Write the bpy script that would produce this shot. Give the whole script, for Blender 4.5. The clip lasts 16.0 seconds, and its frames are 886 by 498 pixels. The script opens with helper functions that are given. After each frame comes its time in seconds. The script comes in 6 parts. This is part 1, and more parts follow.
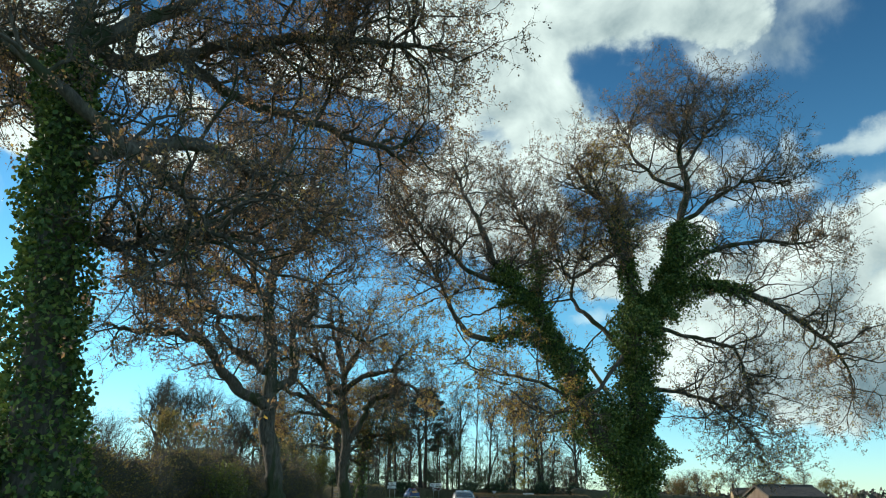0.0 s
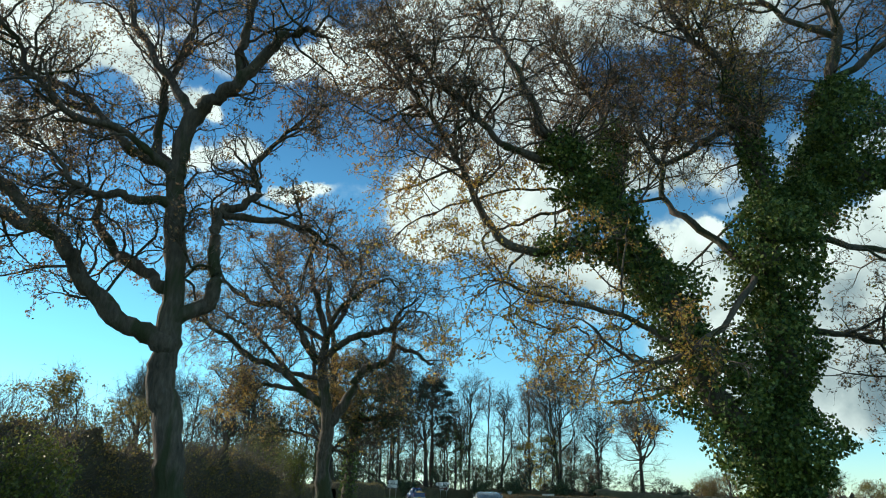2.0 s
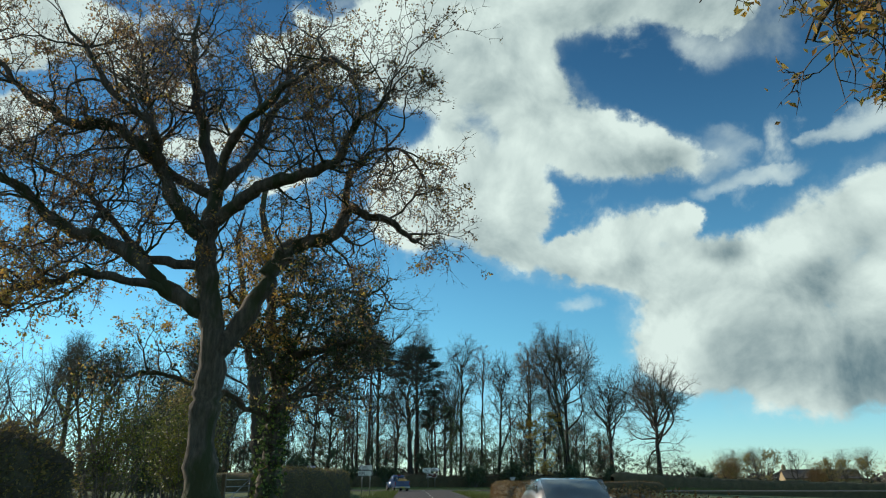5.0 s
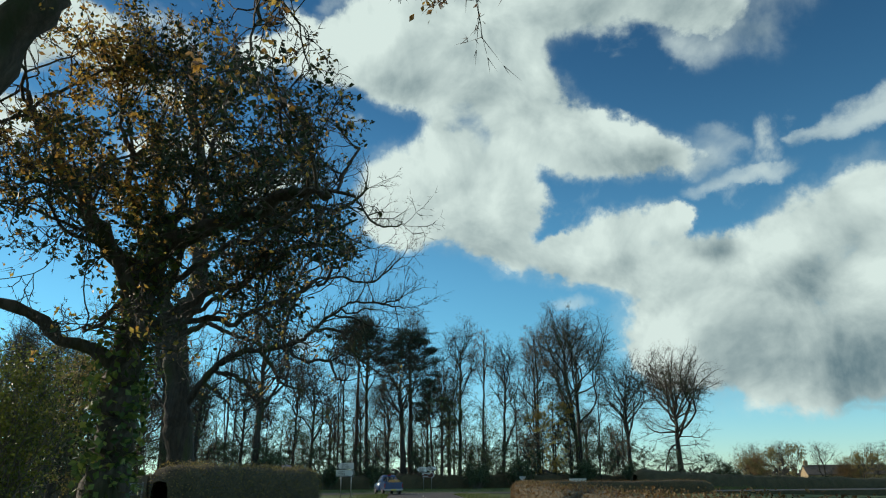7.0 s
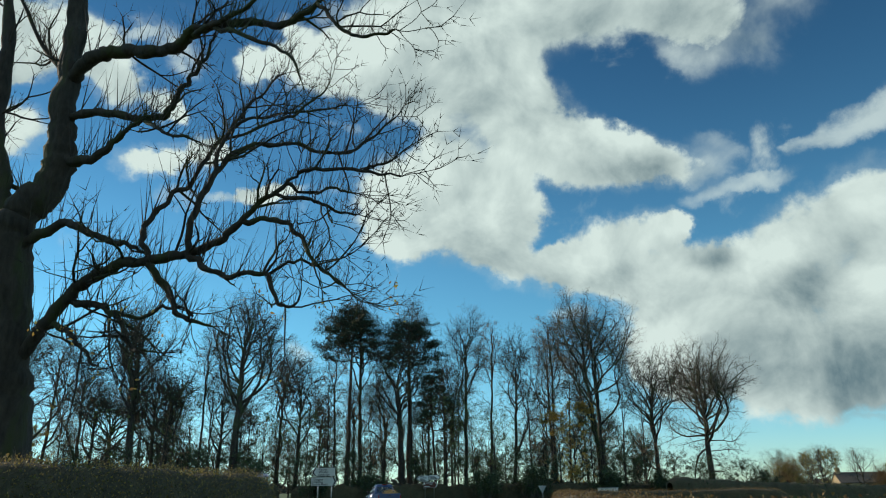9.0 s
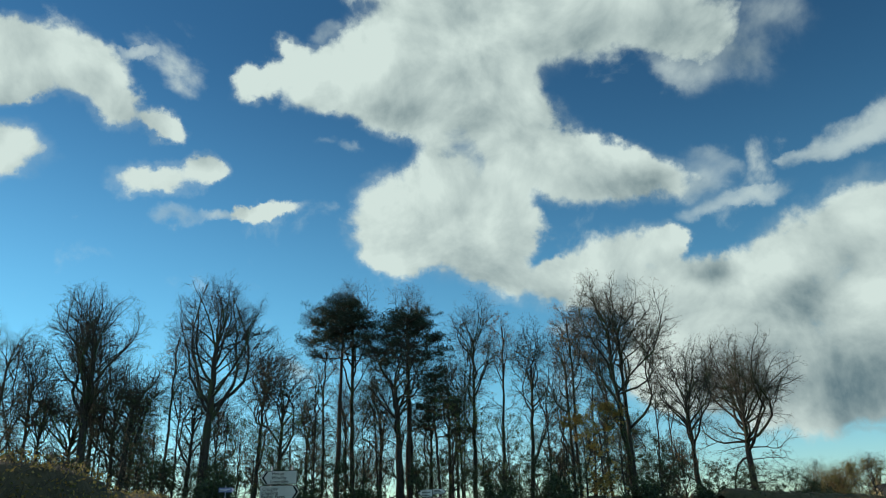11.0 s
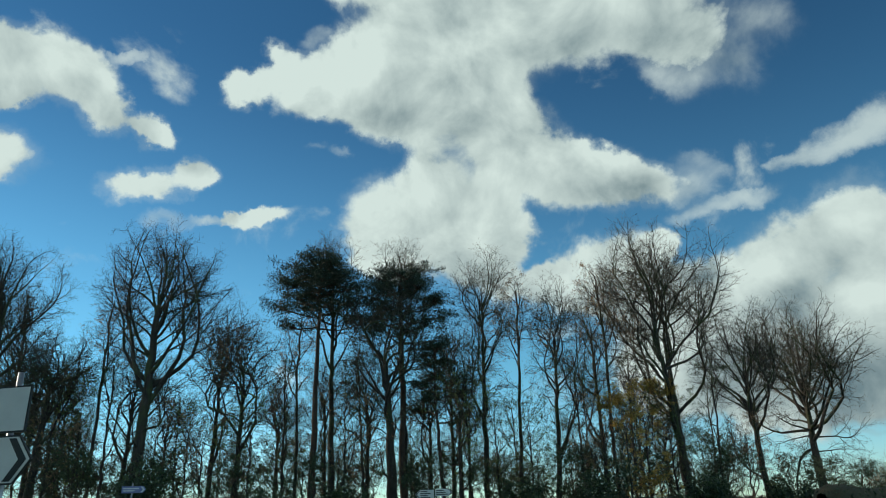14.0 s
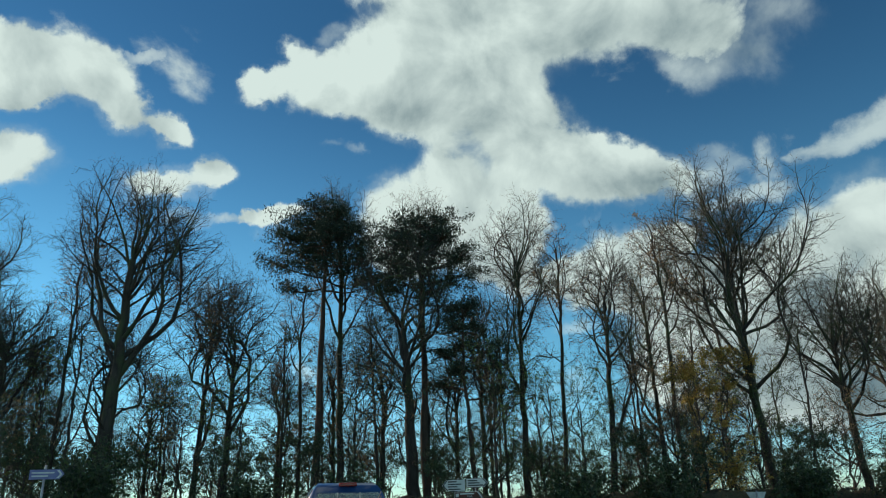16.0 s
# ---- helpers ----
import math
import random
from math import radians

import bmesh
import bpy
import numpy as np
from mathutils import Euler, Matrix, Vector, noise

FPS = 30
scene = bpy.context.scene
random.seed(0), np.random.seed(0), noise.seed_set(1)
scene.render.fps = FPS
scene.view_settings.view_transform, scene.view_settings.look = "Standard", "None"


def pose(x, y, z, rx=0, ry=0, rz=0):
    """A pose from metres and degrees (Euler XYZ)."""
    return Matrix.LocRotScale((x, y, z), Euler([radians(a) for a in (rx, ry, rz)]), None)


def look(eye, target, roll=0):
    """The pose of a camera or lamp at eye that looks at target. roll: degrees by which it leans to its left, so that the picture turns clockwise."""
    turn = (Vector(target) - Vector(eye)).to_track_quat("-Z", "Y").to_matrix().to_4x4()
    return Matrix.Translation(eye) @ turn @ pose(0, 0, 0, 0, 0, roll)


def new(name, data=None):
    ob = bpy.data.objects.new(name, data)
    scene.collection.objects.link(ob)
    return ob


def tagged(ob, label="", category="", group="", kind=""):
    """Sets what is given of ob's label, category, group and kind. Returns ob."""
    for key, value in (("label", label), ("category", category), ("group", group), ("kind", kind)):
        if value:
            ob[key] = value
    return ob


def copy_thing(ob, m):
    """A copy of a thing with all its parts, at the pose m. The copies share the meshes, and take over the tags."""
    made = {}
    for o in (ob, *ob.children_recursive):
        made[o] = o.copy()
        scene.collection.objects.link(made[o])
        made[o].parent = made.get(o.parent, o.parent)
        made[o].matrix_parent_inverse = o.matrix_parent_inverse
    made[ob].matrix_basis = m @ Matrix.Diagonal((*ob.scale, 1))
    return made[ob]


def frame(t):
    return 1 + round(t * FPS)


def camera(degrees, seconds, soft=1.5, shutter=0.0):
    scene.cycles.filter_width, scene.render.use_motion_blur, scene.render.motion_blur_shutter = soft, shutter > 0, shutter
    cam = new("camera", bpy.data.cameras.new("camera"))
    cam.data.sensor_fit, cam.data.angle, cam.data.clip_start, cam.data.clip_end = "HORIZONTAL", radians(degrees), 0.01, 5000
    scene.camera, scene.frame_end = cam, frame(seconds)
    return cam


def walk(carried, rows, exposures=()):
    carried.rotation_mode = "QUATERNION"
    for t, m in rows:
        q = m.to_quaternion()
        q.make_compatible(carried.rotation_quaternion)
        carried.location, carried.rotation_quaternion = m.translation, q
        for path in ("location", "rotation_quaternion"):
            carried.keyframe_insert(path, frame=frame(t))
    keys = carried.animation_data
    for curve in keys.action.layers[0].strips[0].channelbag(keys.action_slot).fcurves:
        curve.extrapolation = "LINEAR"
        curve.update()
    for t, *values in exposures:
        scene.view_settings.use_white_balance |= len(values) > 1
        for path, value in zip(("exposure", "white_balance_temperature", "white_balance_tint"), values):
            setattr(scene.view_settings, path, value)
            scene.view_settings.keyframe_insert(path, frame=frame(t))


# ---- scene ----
cam = camera(65.0, 16.0, soft=1.1)
METRES, EYE, TILT, LEAN, TURN = 110.0, 1.4, 19.2, -0.8, 0.0
ROWS = [
    (0.0, 0.0, 0.0, 0.0, 0.0, 0.0, -0.0),
    (0.5, -0.0009, 0.0322, -0.0112, 0.28, 0.08, -0.17),
    (1.0, -0.0027, 0.0695, -0.024, 0.44, 0.07, -0.27),
    (1.5, -0.004, 0.1019, -0.035, 0.52, 0.05, -0.32),
    (2.0, -0.0052, 0.1389, -0.0474, 0.51, -0.05, -0.26),
    (2.5, -0.006, 0.1712, -0.0584, 0.38, -0.19, -0.21),
    (3.0, -0.0071, 0.2075, -0.071, 0.06, -0.44, -0.01),
    (3.5, -0.0083, 0.2389, -0.0822, -0.23, -0.57, 0.14),
    (4.0, -0.0095, 0.275, -0.095, -0.51, -0.86, 0.23),
    (4.5, -0.0104, 0.3058, -0.1057, -0.76, -0.99, 0.31),
    (7.0, -0.0147, 0.4609, -0.1596, -1.65, -1.0, 0.76),
    (7.5, -0.0153, 0.4878, -0.1693, -1.73, -0.87, 0.82),
    (8.0, -0.0164, 0.519, -0.18, -1.8, -0.65, 0.85),
    (8.5, -0.0174, 0.5456, -0.1894, -1.83, -0.45, 0.89),
    (9.0, -0.018, 0.5717, -0.1987, -1.81, -0.21, 0.99),
    (11.5, -0.0224, 0.7137, -0.2496, -2.1, 1.3, 1.55),
    (12.0, -0.0232, 0.7384, -0.258, -2.23, 1.42, 1.59),
    (12.5, -0.0243, 0.7662, -0.2679, -2.4, 1.56, 1.62),
    (13.0, -0.0251, 0.7912, -0.2763, -2.54, 1.58, 1.64),
    (13.5, -0.0261, 0.8186, -0.2861, -2.68, 1.56, 1.64),
    (14.0, -0.027, 0.8425, -0.2944, -2.74, 1.5, 1.68),
    (14.5, -0.0283, 0.8697, -0.3038, -2.71, 1.44, 1.72),
    (15.0, -0.029, 0.8927, -0.3119, -2.51, 1.39, 1.8),
    (15.5, -0.0303, 0.9203, -0.321, -2.06, 1.25, 1.92),
    (16.0, -0.0321, 0.9436, -0.3292, -1.38, 1.19, 2.02),
]
walk(cam, [(t, pose(0, 0, EYE, TILT, LEAN, TURN) @ pose(METRES * x, METRES * y, METRES * z, 90 + pitch, roll, yaw)) for t, x, y, z, yaw, pitch, roll in ROWS],
     exposures=((0.0, 0.46), (2.2, 0.44), (3.3, 0.36), (4.2, 0.22), (7.0, 0.05), (10.0, 0.02), (12.0, -0.06), (16.0, 0.03)))

# ---- world and sun ----
SUN_AZ, SUN_EL = -60.0, 21.0          # degrees: from straight ahead towards the right; above the horizon
SKY, CLOUD = 0.12, 1.09
SKY_TINT = ((0.60, 0.95, 1.26), (0.47, 0.98, 1.09), (0.22, 0.52, 0.67))   # colour grade multiplied onto the sky's blue: at the horizon, above it, high up

CLOUDS = {      # ragged heaps in the sky: azimuth, elevation, half width, half height, tilt in degrees, and how thick where thin
    "streak": ((-32.9, 32.2, 3.9, 1.8, 11.2), (-29.0, 31.5, 3.2, 2.1, 4.1), (-33.5, 29.5, 2.5, 1.2, 15.5), (-25.1, 33.2, 2.5, 0.6, 16.3, 0.55), (-26.2, 29.4, 2.1, 1.6, -12.7), (-22.6, 28.5, 1.9, 1.1, -9.6), (-37.0, 30.0, 2.8, 2.2, 17.8)),
    "puffs": ((-34.1, 24.7, 3.7, 2.2, 8.4), (-22.6, 24.3, 3.5, 1.3, 8.3), (-19.2, 25.5, 1.9, 1.2, -2.4), (-21.0, 22.0, 2.1, 0.9, 6.9, 0.6), (-14.0, 22.8, 2.7, 0.6, 7.3), (-17.5, 22.5, 1.8, 0.5, 5.7, 0.6), (-9.0, 28.6, 1.3, 0.5, 3.4, 0.3), (-6.5, 28.4, 1.3, 0.5, 2.3, 0.35)),
    "heap": ((-14.9, 33.1, 2.6, 1.2, 28.1), (-12.4, 35.0, 1.7, 1.4, 5.7), (-9.0, 33.7, 4.0, 2.2, 10.5), (-4.0, 35.9, 5.1, 3.3, 17.5), (3.0, 36.5, 7.2, 5.6, -1.6), (-2.0, 31.5, 5.5, 2.2, -12.1), (9.2, 37.5, 6.6, 4.0, -4.6), (6.6, 32.2, 5.0, 3.2, -20.1), (-9.2, 36.9, 2.2, 1.1, 12.1, 0.45)),
    "top": ((16.9, 37.9, 6.9, 3.1, -8.4), (24.4, 35.9, 6.4, 2.9, -18.8), (28.7, 32.3, 3.4, 2.0, -32.1, 0.62), (31.8, 34.6, 4.0, 2.3, -16.2, 0.55), (24.4, 32.1, 2.8, 1.9, -29.5, 0.6), (-2.0, 42.0, 7.5, 2.4, 1.0), (9.7, 42.4, 14.2, 3.6, -4.7), (23.3, 40.4, 11.3, 2.7, -11.6)),
    "bulge": ((-2.0, 23.3, 4.4, 3.1, 0.1), (1.8, 26.4, 3.0, 2.9, 12.2), (2.4, 21.4, 5.2, 3.3, -1.5), (-2.5, 20.5, 3.8, 1.7, -4.6), (6.7, 17.9, 3.7, 2.0, -26.8), (5.6, 23.6, 3.8, 3.9, -2.7), (9.2, 28.4, 4.9, 3.2, -13.1), (13.4, 26.2, 5.7, 2.6, -16.8), (18.7, 25.3, 5.0, 1.9, -15.4), (22.9, 23.8, 3.6, 1.4, -9.4, 0.55), (8.2, 21.4, 2.5, 2.8, -3.5), (25.4, 25.1, 3.1, 0.9, -18.6, 0.35)),
    "bank": ((17.6, 19.3, 4.1, 2.0, 5.3), (13.2, 17.8, 3.3, 1.4, 16.5), (15.2, 16.2, 4.4, 2.0, -5.0), (20.8, 19.2, 1.4, 1.8, -7.5), (22.0, 15.5, 5.1, 2.3, -6.8), (26.9, 15.7, 4.1, 2.1, 2.0), (31.7, 17.5, 4.4, 3.0, 10.6), (35.8, 19.2, 3.3, 2.9, 14.1), (28.1, 21.9, 2.6, 0.8, 3.1, 0.6), (24.1, 21.4, 2.6, 0.8, 2.6, 0.4), (12.1, 13.5, 1.8, 0.9, -3.8, 0.5)),
    "base": ((20.4, 11.7, 4.7, 3.7, -5.3), (26.2, 11.5, 5.5, 3.8, -6.6), (32.1, 12.4, 5.4, 4.4, -8.5), (36.4, 14.1, 4.0, 4.7, -10.9), (31.1, 7.3, 6.7, 3.2, -5.6), (24.4, 8.0, 6.6, 3.1, -10.0), (18.5, 8.8, 2.8, 2.4, -4.1), (36.8, 8.6, 5.4, 4.9, -7.6), (32.8, 4.1, 4.0, 0.5, -4.1, 0.6), (28.4, 4.6, 2.2, 0.5, -3.9, 0.5)),
    "flag": ((36.6, 24.8, 3.1, 1.2, 13.7, 0.95), (33.5, 23.8, 2.7, 0.7, 2.5, 0.6), (39.2, 25.4, 2.8, 1.5, 3.8, 0.95), (31.5, 24.0, 1.4, 0.4, -8.3, 0.35)),
    "shade": ((29.6, 7.5, 6.9, 3.0, -5.5, 0.95), (33.9, 7.4, 5.3, 3.4, -6.2, 0.8), (23.7, 16.2, 2.5, 0.8, -7.6, 0.45), (21.7, 17.8, 2.2, 0.9, -17.5, 0.35), (17.7, 36.1, 5.7, 2.5, -8.7, 0.35), (25.8, 33.2, 5.2, 2.1, -21.3, 0.5), (2.2, 31.3, 4.8, 1.6, -9.8, 0.35), (19.0, 24.4, 5.2, 1.3, -15.5, 0.4), (5.3, 19.2, 3.4, 1.9, -21.5, 0.3), (28.6, 13.8, 3.5, 1.7, -8.2, 0.3), (35.8, 16.2, 2.8, 2.4, -11.9, 0.35)),
}


def sky_world():
    w = bpy.data.worlds.new("sky")
    scene.world = w
    w.use_nodes = True
    nt = w.node_tree
    nt.nodes.clear()
    N, L = nt.nodes.new, nt.links.new

    def math_node(op, a, b=None, c=None, clamp=False):
        n = N("ShaderNodeMath")
        n.operation, n.use_clamp = op, clamp
        for i, v in enumerate((a, b, c)):
            if v is None:
                continue
            if isinstance(v, (int, float)):
                n.inputs[i].default_value = v
            else:
                L(v, n.inputs[i])
        return n.outputs[0]

    def step(v, lo, hi, a=0.0, b=1.0):
        n = N("ShaderNodeMapRange")
        n.interpolation_type = "SMOOTHSTEP"
        L(v, n.inputs[0])
        for i, x in enumerate((lo, hi, a, b)):
            n.inputs[i + 1].default_value = x
        return n.outputs[0]

    def noise_node(vec, scale, detail, rough=0.55, distortion=0.0):
        n = N("ShaderNodeTexNoise")
        L(vec, n.inputs["Vector"])
        n.inputs["Scale"].default_value, n.inputs["Detail"].default_value = scale, detail
        n.inputs["Roughness"].default_value, n.inputs["Distortion"].default_value = rough, distortion
        return n

    def mix_node(f, a, b):
        n = N("ShaderNodeMix")
        n.data_type = "RGBA"
        L(f, n.inputs[0])
        for i, v in ((6, a), (7, b)):
            if isinstance(v, tuple):
                n.inputs[i].default_value = (*v, 1)
            else:
                L(v, n.inputs[i])
        return n.outputs[2]

    sky = N("ShaderNodeTexSky")
    sky.sky_type, sky.sun_disc = "NISHITA", False
    sky.sun_elevation, sky.sun_rotation = radians(SUN_EL), radians(SUN_AZ % 360)
    sky.altitude, sky.air_density, sky.dust_density, sky.ozone_density = 100, 1.0, 0.0, 1.2
    co = N("ShaderNodeTexCoord").outputs["Generated"]
    sep = N("ShaderNodeSeparateXYZ")
    L(co, sep.inputs[0])
    az = math_node("MULTIPLY", math_node("ARCTAN2", sep.outputs[0], sep.outputs[1]), 57.2958)
    el = math_node("MULTIPLY", math_node("ARCSINE", sep.outputs[2]), 57.2958)
    flat = N("ShaderNodeCombineXYZ")
    L(az, flat.inputs[0]), L(el, flat.inputs[1])
    # ragged edges: the places are shifted by two sizes of noise
    big = noise_node(co, 7.0, 3.0)
    fine = noise_node(co, 23.0, 7.0, 0.6)

    def shift(vec, n, amount):
        s = N("ShaderNodeVectorMath")
        s.operation = "MULTIPLY_ADD"
        L(n.outputs["Color"], s.inputs[0])
        s.inputs[1].default_value = (amount, amount * 0.7, 0)
        a = N("ShaderNodeVectorMath")
        a.operation = "ADD"
        L(vec, a.inputs[0])
        a.inputs[1].default_value = (-amount / 2, -amount * 0.35, 0)
        L(a.outputs[0], s.inputs[2])
        return s.outputs[0]

    place = shift(shift(flat.outputs[0], big, 3.0), fine, 4.2)

    def lobes(rows, where):
        total = None
        for a, e, rx, ry, tilt, *much in rows:
            m = N("ShaderNodeMapping")
            m.vector_type = "TEXTURE"
            if total is None:
                L(where, m.inputs[0])
            else:                               # one after the other, so that few values are held at a time
                after = N("ShaderNodeVectorMath")
                after.operation = "MULTIPLY_ADD"
                L(total, after.inputs[0])
                after.inputs[1].default_value = (1e-7, 1e-7, 0)
                L(where, after.inputs[2])
                L(after.outputs[0], m.inputs[0])
            m.inputs[1].default_value = (a, e, 0)
            m.inputs[2].default_value = (0, 0, radians(tilt))
            m.inputs[3].default_value = (rx * 1.5, ry * 1.5, 1)
            d = N("ShaderNodeVectorMath")
            d.operation = "LENGTH"
            L(m.outputs[0], d.inputs[0])
            v = step(d.outputs["Value"], 1.0, 0.0, 0.0, much[0] if much else 1.0)
            total = v if total is None else math_node("SUBTRACT", math_node("ADD", total, v), math_node("MULTIPLY", total, v))
        return total

    seen = [r for k, rows in CLOUDS.items() if k != "shade" for r in rows]
    heaps = lobes([r for r in seen if len(r) == 5], place)
    veils = lobes([r for r in seen if len(r) == 6], place)
    sunward = N("ShaderNodeVectorMath")         # the same heaps a little nearer the sun: what lies behind them is in their shade
    sunward.operation = "ADD"
    L(shift(flat.outputs[0], big, 3.0), sunward.inputs[0])
    sunward.inputs[1].default_value = (-3.4, 2.0, 0)
    before = lobes([r for r in seen if len(r) == 5], sunward.outputs[0])
    # away from what was seen the heaps go on at random
    ahead = N("ShaderNodeVectorMath")
    ahead.operation = "DISTANCE"
    L(co, ahead.inputs[0])
    ahead.inputs[1].default_value = (0.03, 0.93, 0.37)
    others = math_node("MULTIPLY", step(noise_node(co, 2.2, 4.0).outputs[0], 0.48, 0.7), step(ahead.outputs["Value"], 0.62, 0.85))
    others = math_node("MULTIPLY", others, step(sep.outputs[2], 0.02, 0.2))
    body = math_node("MAXIMUM", heaps, others)
    fluff = noise_node(co, 8.0, 9.0, 0.56, 0.3)
    thick = math_node("ADD", body, math_node("MULTIPLY", math_node("SUBTRACT", fluff.outputs[0], 0.5), 1.6))
    wisps = math_node("ADD", veils, math_node("MULTIPLY", math_node("SUBTRACT", fluff.outputs[0], 0.5), 1.5))
    veil = math_node("MAXIMUM", math_node("MULTIPLY", math_node("MULTIPLY", step(wisps, -0.1, 1.0), step(veils, 0.02, 0.3)), 0.72), math_node("MULTIPLY", math_node("MULTIPLY", step(thick, -0.2, 0.5), step(body, 0.03, 0.3)), 0.22))
    mask = math_node("MAXIMUM", step(thick, 0.18, 0.58), veil)
    # relief: thicker towards the sun means shade behind it
    moved = N("ShaderNodeVectorMath")
    moved.operation = "ADD"
    L(co, moved.inputs[0])
    moved.inputs[1].default_value = (-0.035, 0.0, 0.03)
    fluff_b = noise_node(moved.outputs[0], 8.0, 9.0, 0.56, 0.3)
    relief = math_node("SUBTRACT", fluff.outputs[0], fluff_b.outputs[0])
    shade = lobes(CLOUDS["shade"], shift(flat.outputs[0], big, 4.0))
    dark = math_node("ADD", math_node("MULTIPLY", shade, 0.5), math_node("MULTIPLY", relief, -1.7))
    dark = math_node("ADD", dark, math_node("MULTIPLY", step(before, 0.05, 1.0), 0.34), clamp=True)
    tone = mix_node(dark, (0.60 * CLOUD, 0.71 * CLOUD, 0.67 * CLOUD), (0.10 * CLOUD, 0.17 * CLOUD, 0.20 * CLOUD))
    strong = N("ShaderNodeVectorMath")
    strong.operation = "MULTIPLY"
    L(sky.outputs[0], strong.inputs[0])
    tints = [tuple(SKY * c for c in h) for h in SKY_TINT]
    L(mix_node(step(sep.outputs[2], 0.2, 0.62), mix_node(step(sep.outputs[2], -0.02, 0.2), tints[0], tints[1]), tints[2]), strong.inputs[1])
    both = mix_node(mask, strong.outputs[0], tone)
    bg = N("ShaderNodeBackground")
    L(both, bg.inputs[0])
    bg.inputs[1].default_value = 1.0
    out = N("ShaderNodeOutputWorld")
    L(bg.outputs[0], out.inputs[0])


sky_world()
sun = new("sun", bpy.data.lights.new("sun", "SUN"))
sun.data.energy, sun.data.angle, sun.data.color = 3.8, radians(0.6), (1.0, 0.86, 0.68)
_a, _e = radians(SUN_AZ), radians(SUN_EL)
sun.matrix_world = look((math.sin(_a) * 50 * math.cos(_e), math.cos(_a) * 50 * math.cos(_e), 50 * math.sin(_e)), (0, 0, 0))


# ---- materials ----
def material(name, colours, scale=4.0, rough=0.8, bump=0.3, bump_scale=None, metal=0.0, island=False, each=False, translucent=0.0,
             stretch=(1, 1, 1), coat=0.0, spots=None):
    """A surface of 2 to 4 colours mixed by noise at two sizes (or by piece), with fine relief."""
    m = bpy.data.materials.new(name)
    m.use_nodes = True
    nt = m.node_tree
    N, L = nt.nodes.new, nt.links.new
    b = nt.nodes["Principled BSDF"]
    b.inputs["Roughness"].default_value, b.inputs["Metallic"].default_value = rough, metal
    b.inputs["Coat Weight"].default_value = coat
    tc = N("ShaderNodeTexCoord")
    mp = N("ShaderNodeMapping")
    mp.inputs[3].default_value = stretch
    L(tc.outputs["Object"], mp.inputs[0])
    n1, n2 = N("ShaderNodeTexNoise"), N("ShaderNodeTexNoise")
    for n, s, d in ((n1, scale, 8.0), (n2, scale * 0.13, 3.0)):
        L(mp.outputs[0], n.inputs["Vector"])
        n.inputs["Scale"].default_value, n.inputs["Detail"].default_value, n.inputs["Roughness"].default_value = s, d, 0.62
    mixed = N("ShaderNodeMath")
    mixed.operation = "MULTIPLY_ADD"
    L(n1.outputs[0], mixed.inputs[0])
    mixed.inputs[1].default_value = 0.6
    half = N("ShaderNodeMath")
    half.operation = "MULTIPLY"
    L(n2.outputs[0], half.inputs[0])
    half.inputs[1].default_value = 0.4
    L(half.outputs[0], mixed.inputs[2])
    ramp = N("ShaderNodeValToRGB")
    source, lo, hi = mixed.outputs[0], 0.36, 0.64
    if island:
        geo = N("ShaderNodeNewGeometry")
        source, lo, hi = geo.outputs["Random Per Island"], 0.0, 1.0
    if each:
        info = N("ShaderNodeObjectInfo")
        source, lo, hi = info.outputs["Random"], 0.0, 1.0
    L(source, ramp.inputs[0])
    k = len(colours)
    while len(ramp.color_ramp.elements) < k:
        ramp.color_ramp.elements.new(0.5)
    for i, c in enumerate(colours):
        ramp.color_ramp.elements[i].position = lo + (hi - lo) * i / max(k - 1, 1)
        ramp.color_ramp.elements[i].color = (*c, 1)
    colour = ramp.outputs[0]
    if spots:                                   # patches of a second growth or stain: colour, size, share
        n3 = N("ShaderNodeTexNoise")
        L(mp.outputs[0], n3.inputs["Vector"])
        n3.inputs["Scale"].default_value, n3.inputs["Detail"].default_value = spots[1], 6.0
        mr = N("ShaderNodeMapRange")
        L(n3.outputs[0], mr.inputs[0])
        mr.inputs[1].default_value, mr.inputs[2].default_value = 0.62 - 0.3 * spots[2], 0.72 - 0.3 * spots[2]
        mx = N("ShaderNodeMix")
        mx.data_type = "RGBA"
        L(mr.outputs[0], mx.inputs[0])
        L(colour, mx.inputs[6])
        mx.inputs[7].default_value = (*spots[0], 1)
        colour = mx.outputs[2]
    L(colour, b.inputs["Base Color"])
    if bump:
        n4 = N("ShaderNodeTexNoise")
        L(mp.outputs[0], n4.inputs["Vector"])
        n4.inputs["Scale"].default_value, n4.inputs["Detail"].default_value = bump_scale or scale * 2, 6.0
        bp = N("ShaderNodeBump")
        bp.inputs["Strength"].default_value, bp.inputs["Distance"].default_value = bump, 0.05
        L(n4.outputs[0], bp.inputs["Height"])
        L(bp.outputs[0], b.inputs["Normal"])
    if translucent:
        tr = N("ShaderNodeBsdfTranslucent")
        L(colour, tr.inputs[0])
        mixs = N("ShaderNodeMixShader")
        mixs.inputs[0].default_value = translucent
        L(b.outputs[0], mixs.inputs[1])
        L(tr.outputs[0], mixs.inputs[2])
        L(mixs.outputs[0], nt.nodes["Material Output"].inputs[0])
    return m


